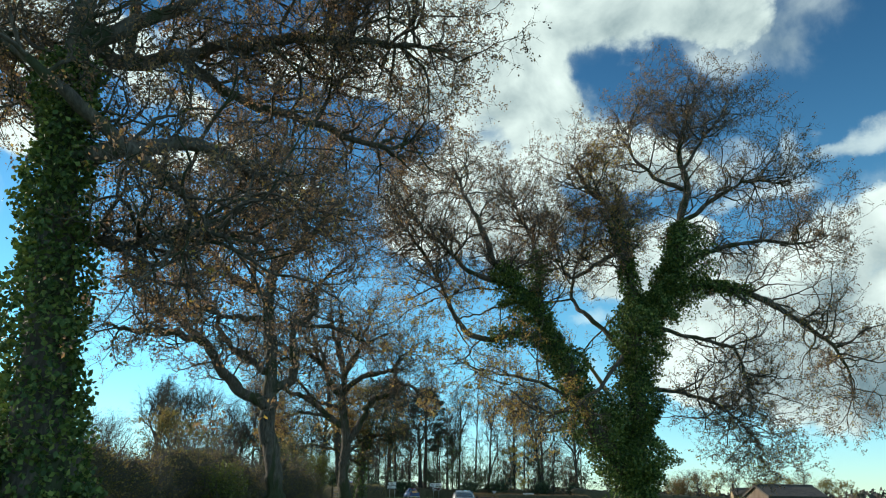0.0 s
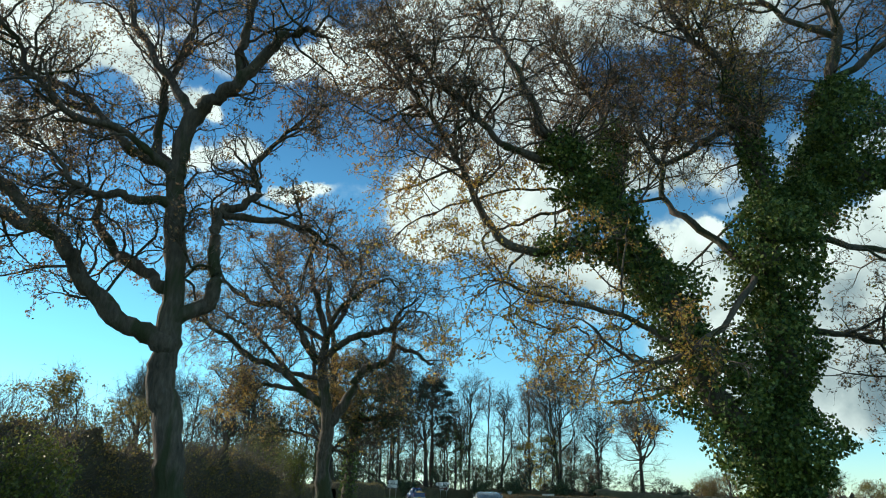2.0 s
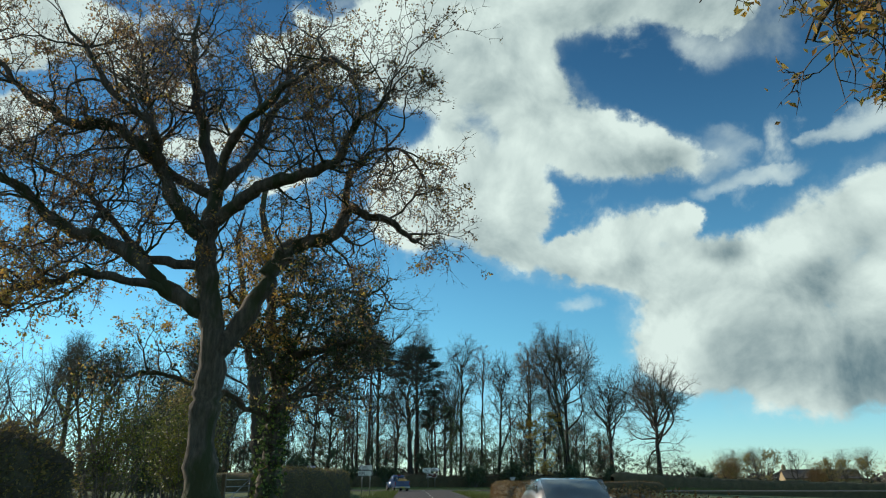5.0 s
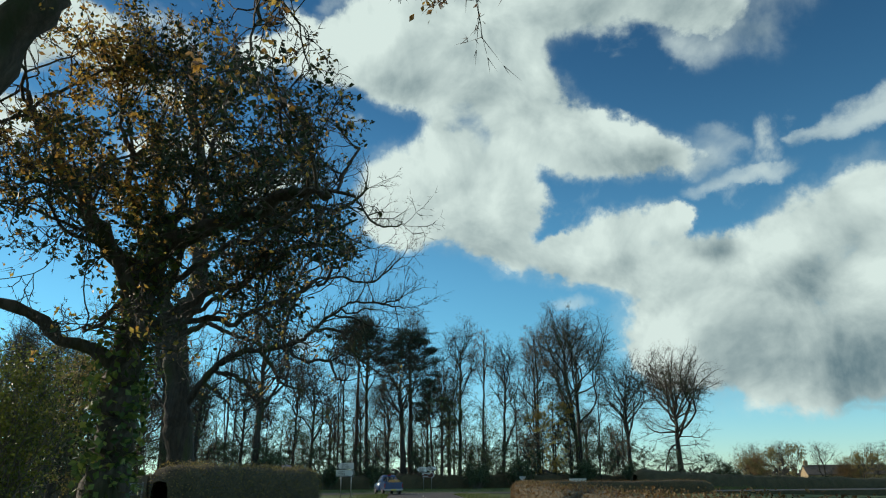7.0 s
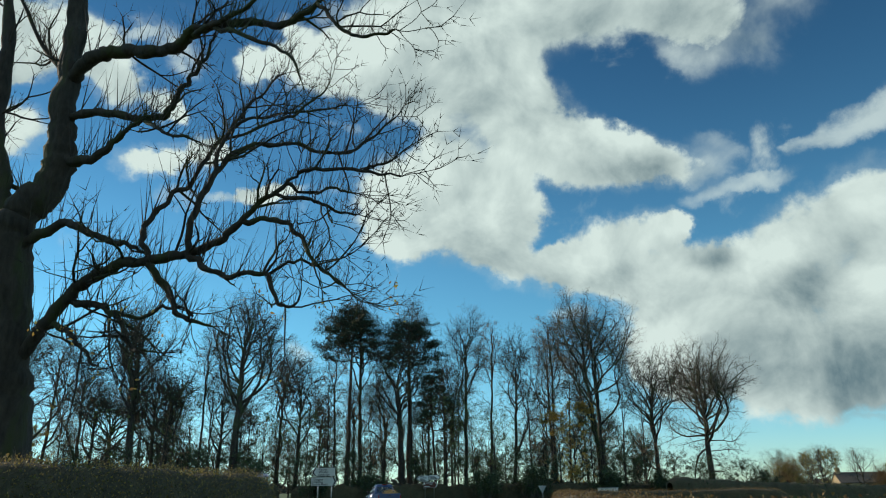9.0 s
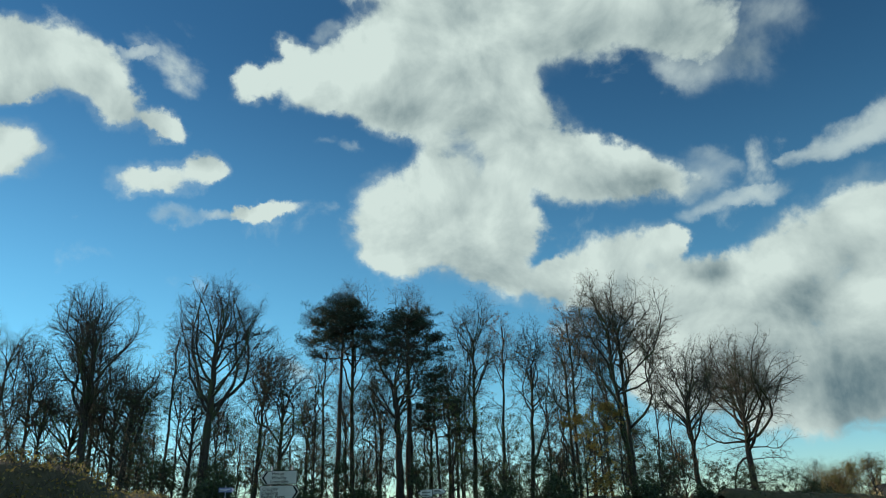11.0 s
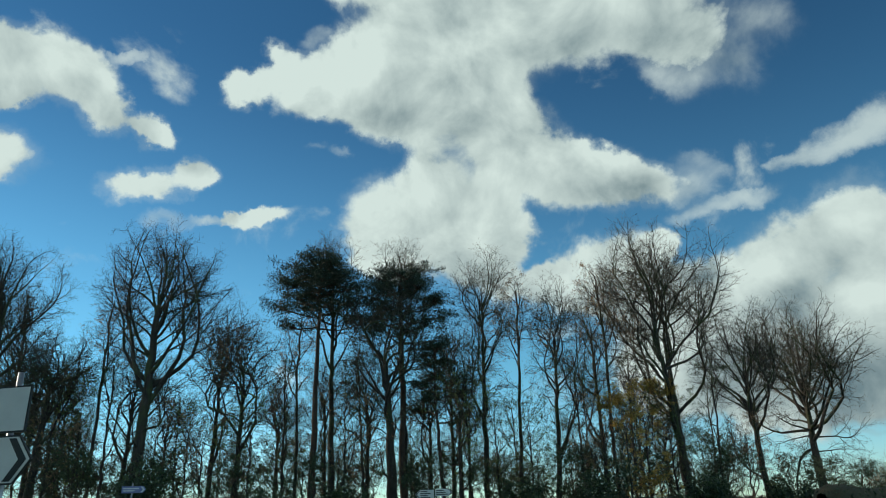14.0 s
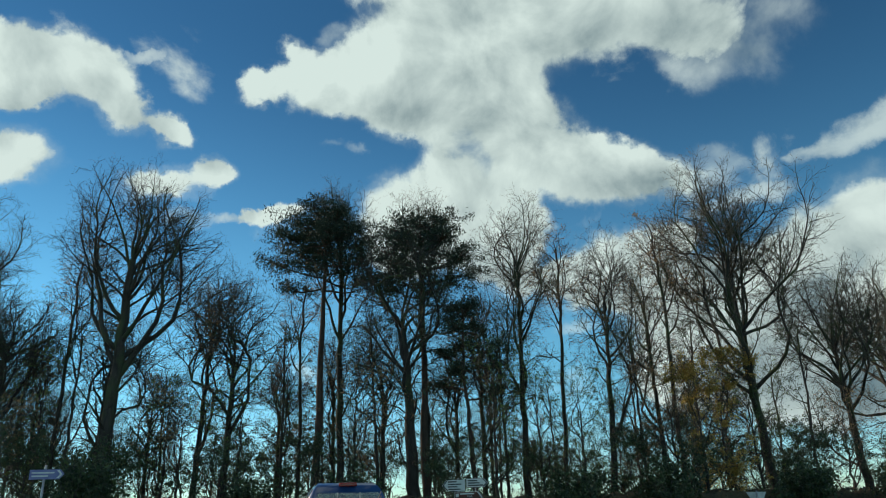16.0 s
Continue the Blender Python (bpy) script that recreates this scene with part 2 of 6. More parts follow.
def glass_material(name, tint=(0.6, 0.68, 0.7)):
    m = bpy.data.materials.new(name)
    m.use_nodes = True
    b = m.node_tree.nodes["Principled BSDF"]
    b.inputs["Base Color"].default_value = (*tint, 1)
    b.inputs["Roughness"].default_value, b.inputs["Transmission Weight"].default_value, b.inputs["IOR"].default_value = 0.03, 0.9, 1.45
    return m


BARK = material("oak_bark", ((0.0476, 0.0405, 0.0333), (0.1, 0.0857, 0.069), (0.167, 0.143, 0.114)), 9, 0.9, 0.9, 14, stretch=(1, 1, 0.25),
                spots=((0.045, 0.055, 0.024), 1.3, 0.4))
TWIG = material("oak_twig", ((0.08, 0.07, 0.062), (0.15, 0.132, 0.118)), 5, 0.85, 0)
DEAD = material("dead_wood", ((0.0288, 0.0256, 0.0208), (0.072, 0.0624, 0.0496)), 9, 0.9, 0.7, 14, stretch=(1, 1, 0.3), spots=((0.05, 0.06, 0.022), 1.2, 0.4))
PALE = material("pale_broken_wood", ((0.32, 0.24, 0.12), (0.45, 0.35, 0.2)), 8, 0.8, 0.4)
FARBARK = material("woodland_bark", ((0.0263, 0.0225, 0.0195), (0.0525, 0.045, 0.0375), (0.0825, 0.0735, 0.06)), 3, 0.9, 0.4, stretch=(1, 1, 0.3),
                   spots=((0.06, 0.075, 0.035), 0.8, 0.4))
FARTWIG = material("woodland_twig", ((0.045, 0.04, 0.036), (0.08, 0.072, 0.064)), 2, 0.9, 0)
# lighter copy of the woodland twig: sunlight on the twigs put into their colour
FARTWIG_SUNLIT = material("sunlit_woodland_twig", ((0.10, 0.085, 0.065), (0.16, 0.14, 0.11)), 2, 0.9, 0)
PINEBARK = material("pine_bark", ((0.05, 0.035, 0.028), (0.11, 0.07, 0.05)), 4, 0.9, 0.5, stretch=(1, 1, 0.4))
OAKLEAF = material("oak_leaf_brown", ((0.14, 0.105, 0.085), (0.23, 0.16, 0.11), (0.32, 0.20, 0.11), (0.44, 0.28, 0.10)), 5, 0.5, 0, island=True, translucent=0.5)
GOLDLEAF = material("oak_leaf_gold", ((0.22, 0.14, 0.06), (0.46, 0.26, 0.06), (0.62, 0.42, 0.09), (0.38, 0.36, 0.09)), 5, 0.5, 0, island=True, translucent=0.5)
IVYLEAF = material("ivy_leaf", ((0.0338, 0.0675, 0.0202), (0.0675, 0.126, 0.0304), (0.126, 0.186, 0.0371), (0.22, 0.27, 0.0591)), 5, 0.6, 0, island=True, translucent=0.15)
HOLLYLEAF = material("dark_evergreen_leaf", ((0.0216, 0.0396, 0.0216), (0.045, 0.0756, 0.0324), (0.081, 0.112, 0.0396)), 5, 0.6, 0, island=True, translucent=0.1)
NEEDLE = material("pine_needle", ((0.012, 0.025, 0.016), (0.028, 0.045, 0.024), (0.045, 0.06, 0.03)), 5, 0.6, 0, island=True, translucent=0.1)
HEDGELEAF = material("hedge_leaf", ((0.0975, 0.114, 0.0325), (0.195, 0.179, 0.0569), (0.325, 0.227, 0.0813), (0.455, 0.357, 0.0975)), 5, 0.5, 0, island=True, translucent=0.4)
BEECHLEAF = material("beech_hedge_leaf", ((0.11, 0.055, 0.02), (0.20, 0.11, 0.04), (0.28, 0.18, 0.07), (0.14, 0.12, 0.04)), 5, 0.55, 0, island=True, translucent=0.3)
BUSHLEAF = material("bright_shrub_leaf", ((0.07, 0.10, 0.02), (0.14, 0.17, 0.03), (0.22, 0.22, 0.04)), 5, 0.45, 0, island=True, translucent=0.3)
WILLOW = material("willow_twig", ((0.20, 0.12, 0.05), (0.30, 0.19, 0.08)), 2, 0.8, 0)
HEDGECORE = material("hedge_inside", ((0.0525, 0.045, 0.027), (0.12, 0.099, 0.054)), 8, 0.95, 0.8)
GRASS = material("grass", ((0.035, 0.06, 0.014), (0.07, 0.11, 0.025), (0.11, 0.13, 0.04)), 3, 0.9, 0.6, 30)
BLADE = material("grass_blade", ((0.05, 0.09, 0.015), (0.10, 0.15, 0.03), (0.16, 0.17, 0.05)), 3, 0.7, 0, island=True, translucent=0.25)
ASPHALT = material("asphalt", ((0.035, 0.035, 0.036), (0.055, 0.054, 0.053), (0.075, 0.073, 0.07)), 14, 0.85, 0.35, 120)
LINE = material("road_paint", ((0.55, 0.54, 0.5), (0.72, 0.71, 0.68)), 12, 0.7, 0.15)
SIGNWHITE = material("sign_face", ((0.62, 0.64, 0.63), (0.74, 0.76, 0.75)), 3, 0.45, 0.05)
SIGNBLACK = material("sign_black", ((0.012, 0.012, 0.013), (0.02, 0.02, 0.02)), 3, 0.5, 0)
SIGNBROWN = material("sign_brown", ((0.09, 0.025, 0.016), (0.12, 0.035, 0.022)), 3, 0.5, 0)
SIGNBLUE = material("sign_blue", ((0.16, 0.19, 0.42), (0.24, 0.27, 0.5)), 3, 0.5, 0)
STEEL = material("galvanised_steel", ((0.30, 0.31, 0.32), (0.45, 0.46, 0.47)), 6, 0.45, 0.1, metal=0.8)
PAINTBLUE = material("blue_car_paint", ((0.008, 0.045, 0.15), (0.012, 0.06, 0.19)), 2, 0.3, 0, coat=1.0)
PAINTWHITE = material("silver_car_paint", ((0.45, 0.45, 0.46), (0.55, 0.55, 0.55)), 2, 0.3, 0, coat=1.0, metal=0.3)
RUBBER = material("rubber", ((0.012, 0.012, 0.012), (0.03, 0.03, 0.03)), 8, 0.8, 0.2)
PLASTIC = material("black_plastic", ((0.015, 0.015, 0.016), (0.03, 0.03, 0.032)), 8, 0.5, 0.1)
REDLAMP = material("red_lamp_lens", ((0.22, 0.008, 0.008), (0.3, 0.015, 0.012)), 8, 0.2, 0)
CLEARLAMP = material("clear_lamp_lens", ((0.6, 0.6, 0.6), (0.75, 0.75, 0.75)), 8, 0.15, 0)
PLATE = material("number_plate", ((0.6, 0.45, 0.05), (0.68, 0.5, 0.06)), 8, 0.4, 0)
STRAW = material("straw", ((0.35, 0.24, 0.09), (0.55, 0.40, 0.16), (0.65, 0.5, 0.25)), 8, 0.85, 0, island=True)
GLASS = glass_material("car_glass")
WINDOWGLASS = glass_material("window_glass", (0.35, 0.4, 0.42))
STONE = material("sandstone_wall", ((0.24, 0.17, 0.09), (0.36, 0.27, 0.15), (0.44, 0.35, 0.22)), 2.5, 0.9, 0.5)
SLATE = material("roof_slate", ((0.05, 0.045, 0.04), (0.09, 0.08, 0.07), (0.12, 0.10, 0.08)), 4, 0.8, 0.5)
WHITEWALL = material("white_render", ((0.62, 0.62, 0.6), (0.75, 0.75, 0.72)), 2, 0.85, 0.2)
TIMBER = material("weathered_timber", ((0.12, 0.09, 0.065), (0.2, 0.16, 0.12)), 6, 0.85, 0.4, stretch=(1, 1, 0.3))


# ---- mesh helpers ----
def mesh_np(name, verts, quads, mat, smooth=True):
    me = bpy.data.meshes.new(name)
    verts, quads = np.asarray(verts, np.float32), np.asarray(quads, np.int32)
    me.vertices.add(len(verts))
    me.vertices.foreach_set("co", verts.ravel())
    k = quads.shape[1]
    me.loops.add(quads.size)
    me.loops.foreach_set("vertex_index", quads.ravel())
    me.polygons.add(len(quads))
    me.polygons.foreach_set("loop_start", np.arange(len(quads), dtype=np.int32) * k)
    me.polygons.foreach_set("use_smooth", np.full(len(quads), smooth))
    me.materials.append(mat)
    me.update(calc_edges=True)
    return me


def child(name, me, parent, label="", kind=""):
    ob = new(name, me)
    ob.parent = parent
    return tagged(ob, label, kind=kind)


def part(name, bm, mat, parent, label="", smooth=False):
    me = bpy.data.meshes.new(name)
    bm.normal_update()
    bm.to_mesh(me)
    bm.free()
    me.materials.append(mat)
    if smooth:
        me.polygons.foreach_set("use_smooth", np.full(len(me.polygons), True))
    return child(name, me, parent, label)


def thing(name, m, label, category, group="", kind=""):
    ob = new(name)
    ob.matrix_world = m
    ob.empty_display_size = 0.3
    return tagged(ob, label, category, group, kind)


def block(bm, x, y, z, sx, sy, sz, bevel=0.0, m=None):
    """A box round (x, y, z), with its edges rounded."""
    g = bmesh.ops.create_cube(bm, size=1.0)
    bmesh.ops.scale(bm, vec=(sx, sy, sz), verts=g["verts"])
    bmesh.ops.translate(bm, vec=(x, y, z), verts=g["verts"])
    if bevel:
        edges = list({e for v in g["verts"] for e in v.link_edges})
        g = bmesh.ops.bevel(bm, geom=edges, offset=bevel, segments=2, affect="EDGES", profile=0.6)
    if m is not None:
        bmesh.ops.transform(bm, matrix=m, verts=g["verts"])
    return bm


def rod(bm, a, b, r, sides=10, r2=None):
    a, b = Vector(a), Vector(b)
    d = b - a
    bmesh.ops.create_cone(bm, cap_ends=True, segments=sides, radius1=r, radius2=r if r2 is None else r2, depth=d.length,
                          matrix=Matrix.Translation((a + b) / 2) @ d.to_track_quat("Z", "Y").to_matrix().to_4x4())
    return bm


def prism(bm, outline, y0, y1):
    """An outline in x and z, thickened from y0 to y1."""
    f = [bm.verts.new((x, y0, z)) for x, z in outline]
    g = [bm.verts.new((x, y1, z)) for x, z in outline]
    bm.faces.new(f), bm.faces.new(g[::-1])
    for i in range(len(f)):
        j = (i + 1) % len(f)
        bm.faces.new((f[j], f[i], g[i], g[j]))
    bmesh.ops.recalc_face_normals(bm, faces=bm.faces)
    return bm


# ---- trees ----
def unit(v):
    return v / np.maximum(np.linalg.norm(v, axis=-1, keepdims=True), 1e-9)


def tubes(P, R, sides):
    """Tapered tubes along N lines of K points: P (N, K, 3), R (N, K)."""
    n, k, _ = P.shape
    d = np.gradient(P, axis=1)
    d = unit(d)
    ref = np.where(np.abs(d[:, :1, 2:3]) > 0.9, np.array([1.0, 0, 0]), np.array([0, 0, 1.0]))
    u = unit(np.cross(d, np.broadcast_to(ref, d.shape)))
    v = np.cross(d, u)
    a = np.arange(sides) * 2 * np.pi / sides
    ring = u[:, :, None, :] * np.cos(a)[None, None, :, None] + v[:, :, None, :] * np.sin(a)[None, None, :, None]
    verts = (P[:, :, None, :] + ring * R[:, :, None, None]).reshape(-1, 3)
    base = (np.arange(n)[:, None, None] * k + np.arange(k - 1)[None, :, None]) * sides
    s = np.arange(sides)[None, None, :]
    t = (s + 1) % sides
    quads = np.stack([base + s, base + t, base + sides + t, base + sides + s], -1).reshape(-1, 4)
    return verts, quads


def spikes(P, R):
    """Twigs drawn out to a point: from P[:, 0] to P[:, -1]."""
    n = len(P)
    a, b = P[:, 0], P[:, -1]
    d = unit(b - a)
    u = unit(np.cross(d, np.where(np.abs(d[:, 2:3]) > 0.9, np.array([1.0, 0, 0]), np.array([0, 0, 1.0]))))
    v = np.cross(d, u)
    r = R[:, :1]
    verts = np.stack([a + u * r, a - u * r * 0.5 + v * r * 0.87, a - u * r * 0.5 - v * r * 0.87, b], 1).reshape(-1, 3)
    k = np.arange(n)[:, None, None] * 4
    return verts, (k + np.array([[[0, 1, 3], [1, 2, 3], [2, 0, 3]]])).reshape(-1, 3)


def join(chunks):
    verts, quads, off = [], [], 0
    for v, q in chunks:
        verts.append(v), quads.append(q + off)
        off += len(v)
    return np.concatenate(verts), np.concatenate(quads)


def curve(points, per, rng, gnarl):
    """A bent line through the points, with a little wander of its own."""
    p = np.array(points, float)
    e = np.concatenate([[2 * p[0] - p[1]], p, [2 * p[-1] - p[-2]]])
    out = []
    for i in range(1, len(e) - 2):
        t = np.linspace(0, 1, per, endpoint=False)[:, None]
        a, b, c, d = e[i - 1], e[i], e[i + 1], e[i + 2]
        out.append(0.5 * (2 * b + (c - a) * t + (2 * a - 5 * b + 4 * c - d) * t ** 2 + (3 * b - a - 3 * c + d) * t ** 3))
    out = np.concatenate(out + [p[-1:]])
    w = rng.normal(0, gnarl, out.shape)
    w[0] = 0
    w[1:-1] = (w[:-2] + w[1:-1] * 2 + w[2:]) / 4
    return out + w


def carriers(lines):
    """Lines (P, R) as one set of stretches to sprout from."""
    A, B, R, F = [], [], [], []
    for P, r in lines:
        A.append(P[..., :-1, :].reshape(-1, 3)), B.append(P[..., 1:, :].reshape(-1, 3)), R.append(r[..., :-1].reshape(-1))
        k = P.shape[-2] - 1
        F.append(np.tile(np.arange(k) / k, P.size // 3 // (k + 1)))
    return np.concatenate(A), np.concatenate(B), np.concatenate(R), np.concatenate(F)


def sprout(rng, src, count, length, ratio, angle, segs, wander, up, first=0.15, vary=0.45, thin=0.014, tip=0.3, curl=0.0, end=1.0):
    """count shoots from the carriers: their lines (count, segs + 1, 3) and radii."""
    A, B, R, F = src
    w = np.linalg.norm(B - A, axis=1) * np.where((F < first) | (F > end), 0.0, 0.5 + F)
    i = rng.choice(len(A), count, p=w / w.sum())
    t = rng.random((count, 1))
    p = A[i] + (B[i] - A[i]) * t
    d0 = unit(B[i] - A[i])
    side = unit(np.cross(d0, rng.normal(size=(count, 3))))
    ang = np.radians(rng.normal(angle, 14, (count, 1)))
    d = unit(d0 * np.cos(ang) + side * np.sin(ang) + np.array([0, 0, up]))
    ln = length * (1.15 - 0.6 * F[i]) * np.clip(rng.normal(1, vary, count), 0.35, 2.0)
    r0 = np.minimum(R[i] * ratio, ln * thin)
    P, Rr = [p], [r0]
    bend = rng.normal(0, curl, (count, 3))
    for k in range(segs):
        d = unit(d + rng.normal(0, wander, (count, 3)) + bend + np.array([0, 0, up * 0.35]))
        p = p + d * (ln / segs)[:, None]
        P.append(p), Rr.append(r0 * (1 - (1 - tip) * (k + 1) / segs))
    return np.stack(P, 1), np.stack(Rr, 1)


def forks(rng, p, d, ln, r, gens, ratio=0.77, angle=30, side=0.7, wander=0.16, up=0.05, segs=4, least=0.005, keep=None):
    """Growth by forking: every shoot splits in two at its end and often bears a side shoot. Lines and radii, age by age."""
    out = []
    ok = np.ones(len(p), bool)
    for g in range(gens):
        k = max(1, segs - g // 2) if g < gens - 1 else 1
        n = len(p)
        P, R = [p], [np.maximum(r, least)]
        for j in range(k):
            d = unit(d + rng.normal(0, wander, (n, 3)) + np.array([0, 0, up]))
            p = p + d * (ln / k)[:, None]
            P.append(p), R.append(np.maximum(r * (1 - 0.22 * (j + 1) / k), least))
        P, R = np.stack(P, 1), np.stack(R, 1)
        if keep:                                # what grows from a cut shoot goes with it
            ok = ok & keep(P[:, -1])
        out.append((P[ok], R[ok]))
        if g == gens - 1:
            break
        u = unit(np.cross(d, rng.normal(size=(n, 3))))
        a1 = np.radians(rng.normal(angle * 0.6, 7, (n, 1)))
        a2 = np.radians(rng.normal(angle * 1.25, 9, (n, 1)))
        m = rng.random(n) < side
        j = rng.integers(0, k, n)[m]
        q = P[m][np.arange(m.sum()), j]
        q = q + (P[m][np.arange(m.sum()), j + 1] - q) * rng.random((m.sum(), 1))
        dm = unit(P[m][np.arange(m.sum()), j + 1] - P[m][np.arange(m.sum()), j])
        w = unit(np.cross(dm, rng.normal(size=dm.shape)))
        a3 = np.radians(rng.normal(angle * 1.7, 10, (m.sum(), 1)))
        e = r * 0.78
        p = np.concatenate([p, p, q])
        nd = np.concatenate([d * np.cos(a1) + u * np.sin(a1), d * np.cos(a2) - u * np.sin(a2), dm * np.cos(a3) + w * np.sin(a3)])
        nl = np.concatenate([ln * rng.uniform(0.85, 1.15, n), ln * rng.uniform(0.6, 1.05, n), ln[m] * rng.uniform(0.5, 0.95, m.sum())]) * ratio
        r = np.concatenate([e * 0.86, e * 0.66, e[m] * 0.55])
        ok = np.concatenate([ok, ok, ok[m]])
        d, ln = nd, nl
    return out


def leaves(rng, points, size, width=0.55, droop=0.3, spread=0.12):
    """Small folded leaves at the points."""
    n = len(points)
    c = points + rng.normal(0, spread, (n, 3))
    d = unit(rng.normal(size=(n, 3)) + np.array([0, 0, -droop]))
    s = unit(np.cross(d, rng.normal(size=(n, 3))))
    nrm = np.cross(d, s)
    ln = (size * rng.uniform(0.65, 1.35, n))[:, None]
    a, b = c, c + d * ln
    mid = c + d * ln * 0.52
    l, r = mid + s * ln * width / 2 + nrm * ln * 0.1, mid - s * ln * width / 2 + nrm * ln * 0.1
    return np.stack([a, r, b, l], 1).reshape(-1, 3), np.arange(n * 4).reshape(-1, 4)


def on_lines(rng, lines, count, first=0.0, last=1.0):
    A, B, R, F = carriers(lines)
    w = np.linalg.norm(B - A, axis=1)
    if F.max() > 0:
        w = w * ((F >= first) & (F <= last))
    i = rng.choice(len(A), count, p=w / w.sum())
    return A[i] + (B[i] - A[i]) * rng.random((count, 1)), R[i], unit(B[i] - A[i])


def hedge_tree(name, seed, at, label, category, limbs, bark=BARK, twig=TWIG, boughs=200, bough=1.3, gens=6, spread=32, bare=0.2,
               crown=(), ivy=None, up=0.03, wander=0.26, uprights=0, trunk_flare=1.35, gnarl=0.1, taper=0.42, stubs=(), keep=None, start=None):
    """A roadside tree from its main limbs, each (radius, points) in metres from the foot; the finer growth sprouts from them."""
    rng = np.random.default_rng(seed)
    root = thing(name, Matrix.Translation((at[0], at[1], 0)), label, category)
    lines = []
    for k, (r, *pts) in enumerate(limbs):
        pts = [Vector(p) for p in pts]
        if k == 0:
            pts.insert(0, Vector((pts[0][0] - (pts[1][0] - pts[0][0]) * 0.3, pts[0][1], -0.2)))
        else:                                   # the foot of a limb sits in the wood that bears it
            near = np.concatenate([P for P, _ in lines])
            q = near[np.argmin(((near - np.array(pts[0])) ** 2).sum(1))]
            pts[0] = Vector(q)
        P = curve(pts, 8, rng, gnarl if k else 0.035)
        f = np.linspace(0, 1, len(P))
        R = r * (1 - f) ** 0.8 + max(0.022, r * 0.16) * f
        if k == 0:
            R = r * (1 - taper * f) + r * (trunk_flare - 1) * np.exp(-P[:, 2].clip(0) / 0.6)
        R = R * (1 + rng.normal(0, 0.08, len(R)))
        lines.append((P, R))
        P = np.concatenate([P, P[-1:] + unit(P[-1:] - P[-2:-1]) * R[-1] * 0.8])      # closed to a blunt tip
        R = np.concatenate([R, [0.012]])
        lines[-1] = (P, R)
        v, q = tubes(P[None], R[None], 40 if k == 0 else 11)
        if k == 0:                              # ridges and furrows of old bark, and a lumpy outline
            c = np.repeat(P, 40, 0)
            rel = v - c
            an = np.arctan2(rel[:, 1], rel[:, 0])
            j = np.array([0.05 * noise.noise(Vector((math.cos(a) * 5, math.sin(a) * 5, z * 0.5 + seed))) + 0.08 * noise.noise(Vector((math.cos(a), math.sin(a), z * 0.6 + seed))) for a, z in zip(an, v[:, 2])])
            v = v + unit(rel) * j[:, None]
        else:
            v = v + rng.normal(0, 0.05, v.shape) * np.repeat(R, 11)[:, None]
        child("trunk" if k == 0 else "limb", mesh_np(name + "_limb", v, q, bark), root, "ridged brown bark" if k == 0 else "")
    h = len(lines[0][0]) * 6 // 10
    src = carriers([(P[None], R[None]) for P, R in [(lines[0][0][h:], lines[0][1][h:])] + lines[1:]])
    A, B, Ra, F = src                           # shoots along the limbs, thickest towards their ends, and three at each end
    w = np.linalg.norm(B - A, axis=1) * np.where(F < bare, 0.0, 0.4 + F)
    i = rng.choice(len(A), boughs, p=w / w.sum())
    d0 = unit(B[i] - A[i])
    sd = unit(np.cross(d0, rng.normal(size=d0.shape)) + np.array([0, 0, up * 3]))
    an = np.radians(rng.normal(58, 14, (boughs, 1)))
    p0 = A[i] + (B[i] - A[i]) * rng.random((boughs, 1))
    ends = np.array([P[-1] for P, R in lines[1:] for _ in range(3)])
    ed = np.array([unit(P[-1] - P[-3]) for P, R in lines[1:] for _ in range(3)])
    p0 = np.concatenate([p0, ends])
    d0 = np.concatenate([unit(d0 * np.cos(an) + sd * np.sin(an)), unit(ed + rng.normal(0, 0.4, ed.shape))])
    r0 = np.concatenate([np.minimum(Ra[i] * 0.6, bough * 0.04), np.array([R[-1] * 0.9 for P, R in lines[1:] for _ in range(3)])])
    ln0 = bough * np.concatenate([rng.uniform(0.5, 1.25, boughs), rng.uniform(0.5, 0.9, len(ends))])
    if start:
        k = rng.random(len(p0)) < start(p0)
        p0, d0, r0, ln0 = p0[k], d0[k], r0[k], ln0[k]
    ages = forks(rng, p0, d0, ln0, r0, gens, 0.76, spread, 0.75, wander, up, 4, 0.009, keep)
    child("branching", mesh_np(name + "_boughs", *join([tubes(*g, 5 if n < 2 else 3) for n, g in enumerate(ages[:-2])]), bark), root, kind="stuff")
    fine = [spikes(*ages[-2]), spikes(*ages[-1])]
    t = (np.concatenate([ages[-2][0][:, [0, -1]], ages[-1][0][:, [0, -1]]]), np.concatenate([ages[-2][1][:, [0, -1]], ages[-1][1][:, [0, -1]]]))
    if uprights:                                # thin water shoots that stand straight up
        u = sprout(rng, src, uprights, 0.85, 0.25, 60, 2, 0.05, 1.2, 0.05, thin=0.012, vary=0.6)
        fine.append(spikes(*u))
    child("twig_growth", mesh_np(name + "_twigs", *join(fine), twig), root, kind="stuff")
    for mat, count, size, who, zone in crown:
        pts, _, _ = on_lines(rng, [t], count * 3)
        clump = np.array([noise.noise(Vector(p) * 0.55 + Vector((seed, 0, 0))) for p in pts])
        pts = pts[rng.random(len(pts)) < np.clip(0.75 + 1.1 * clump, 0.06, 1)]
        if zone:
            f = rng.random(len(pts)) < np.clip(zone(pts), 0, 1)
            pts = pts[f]
        pts = np.repeat(pts[:count // 4], 4, 0)          # leaves stand in tufts at the twig ends
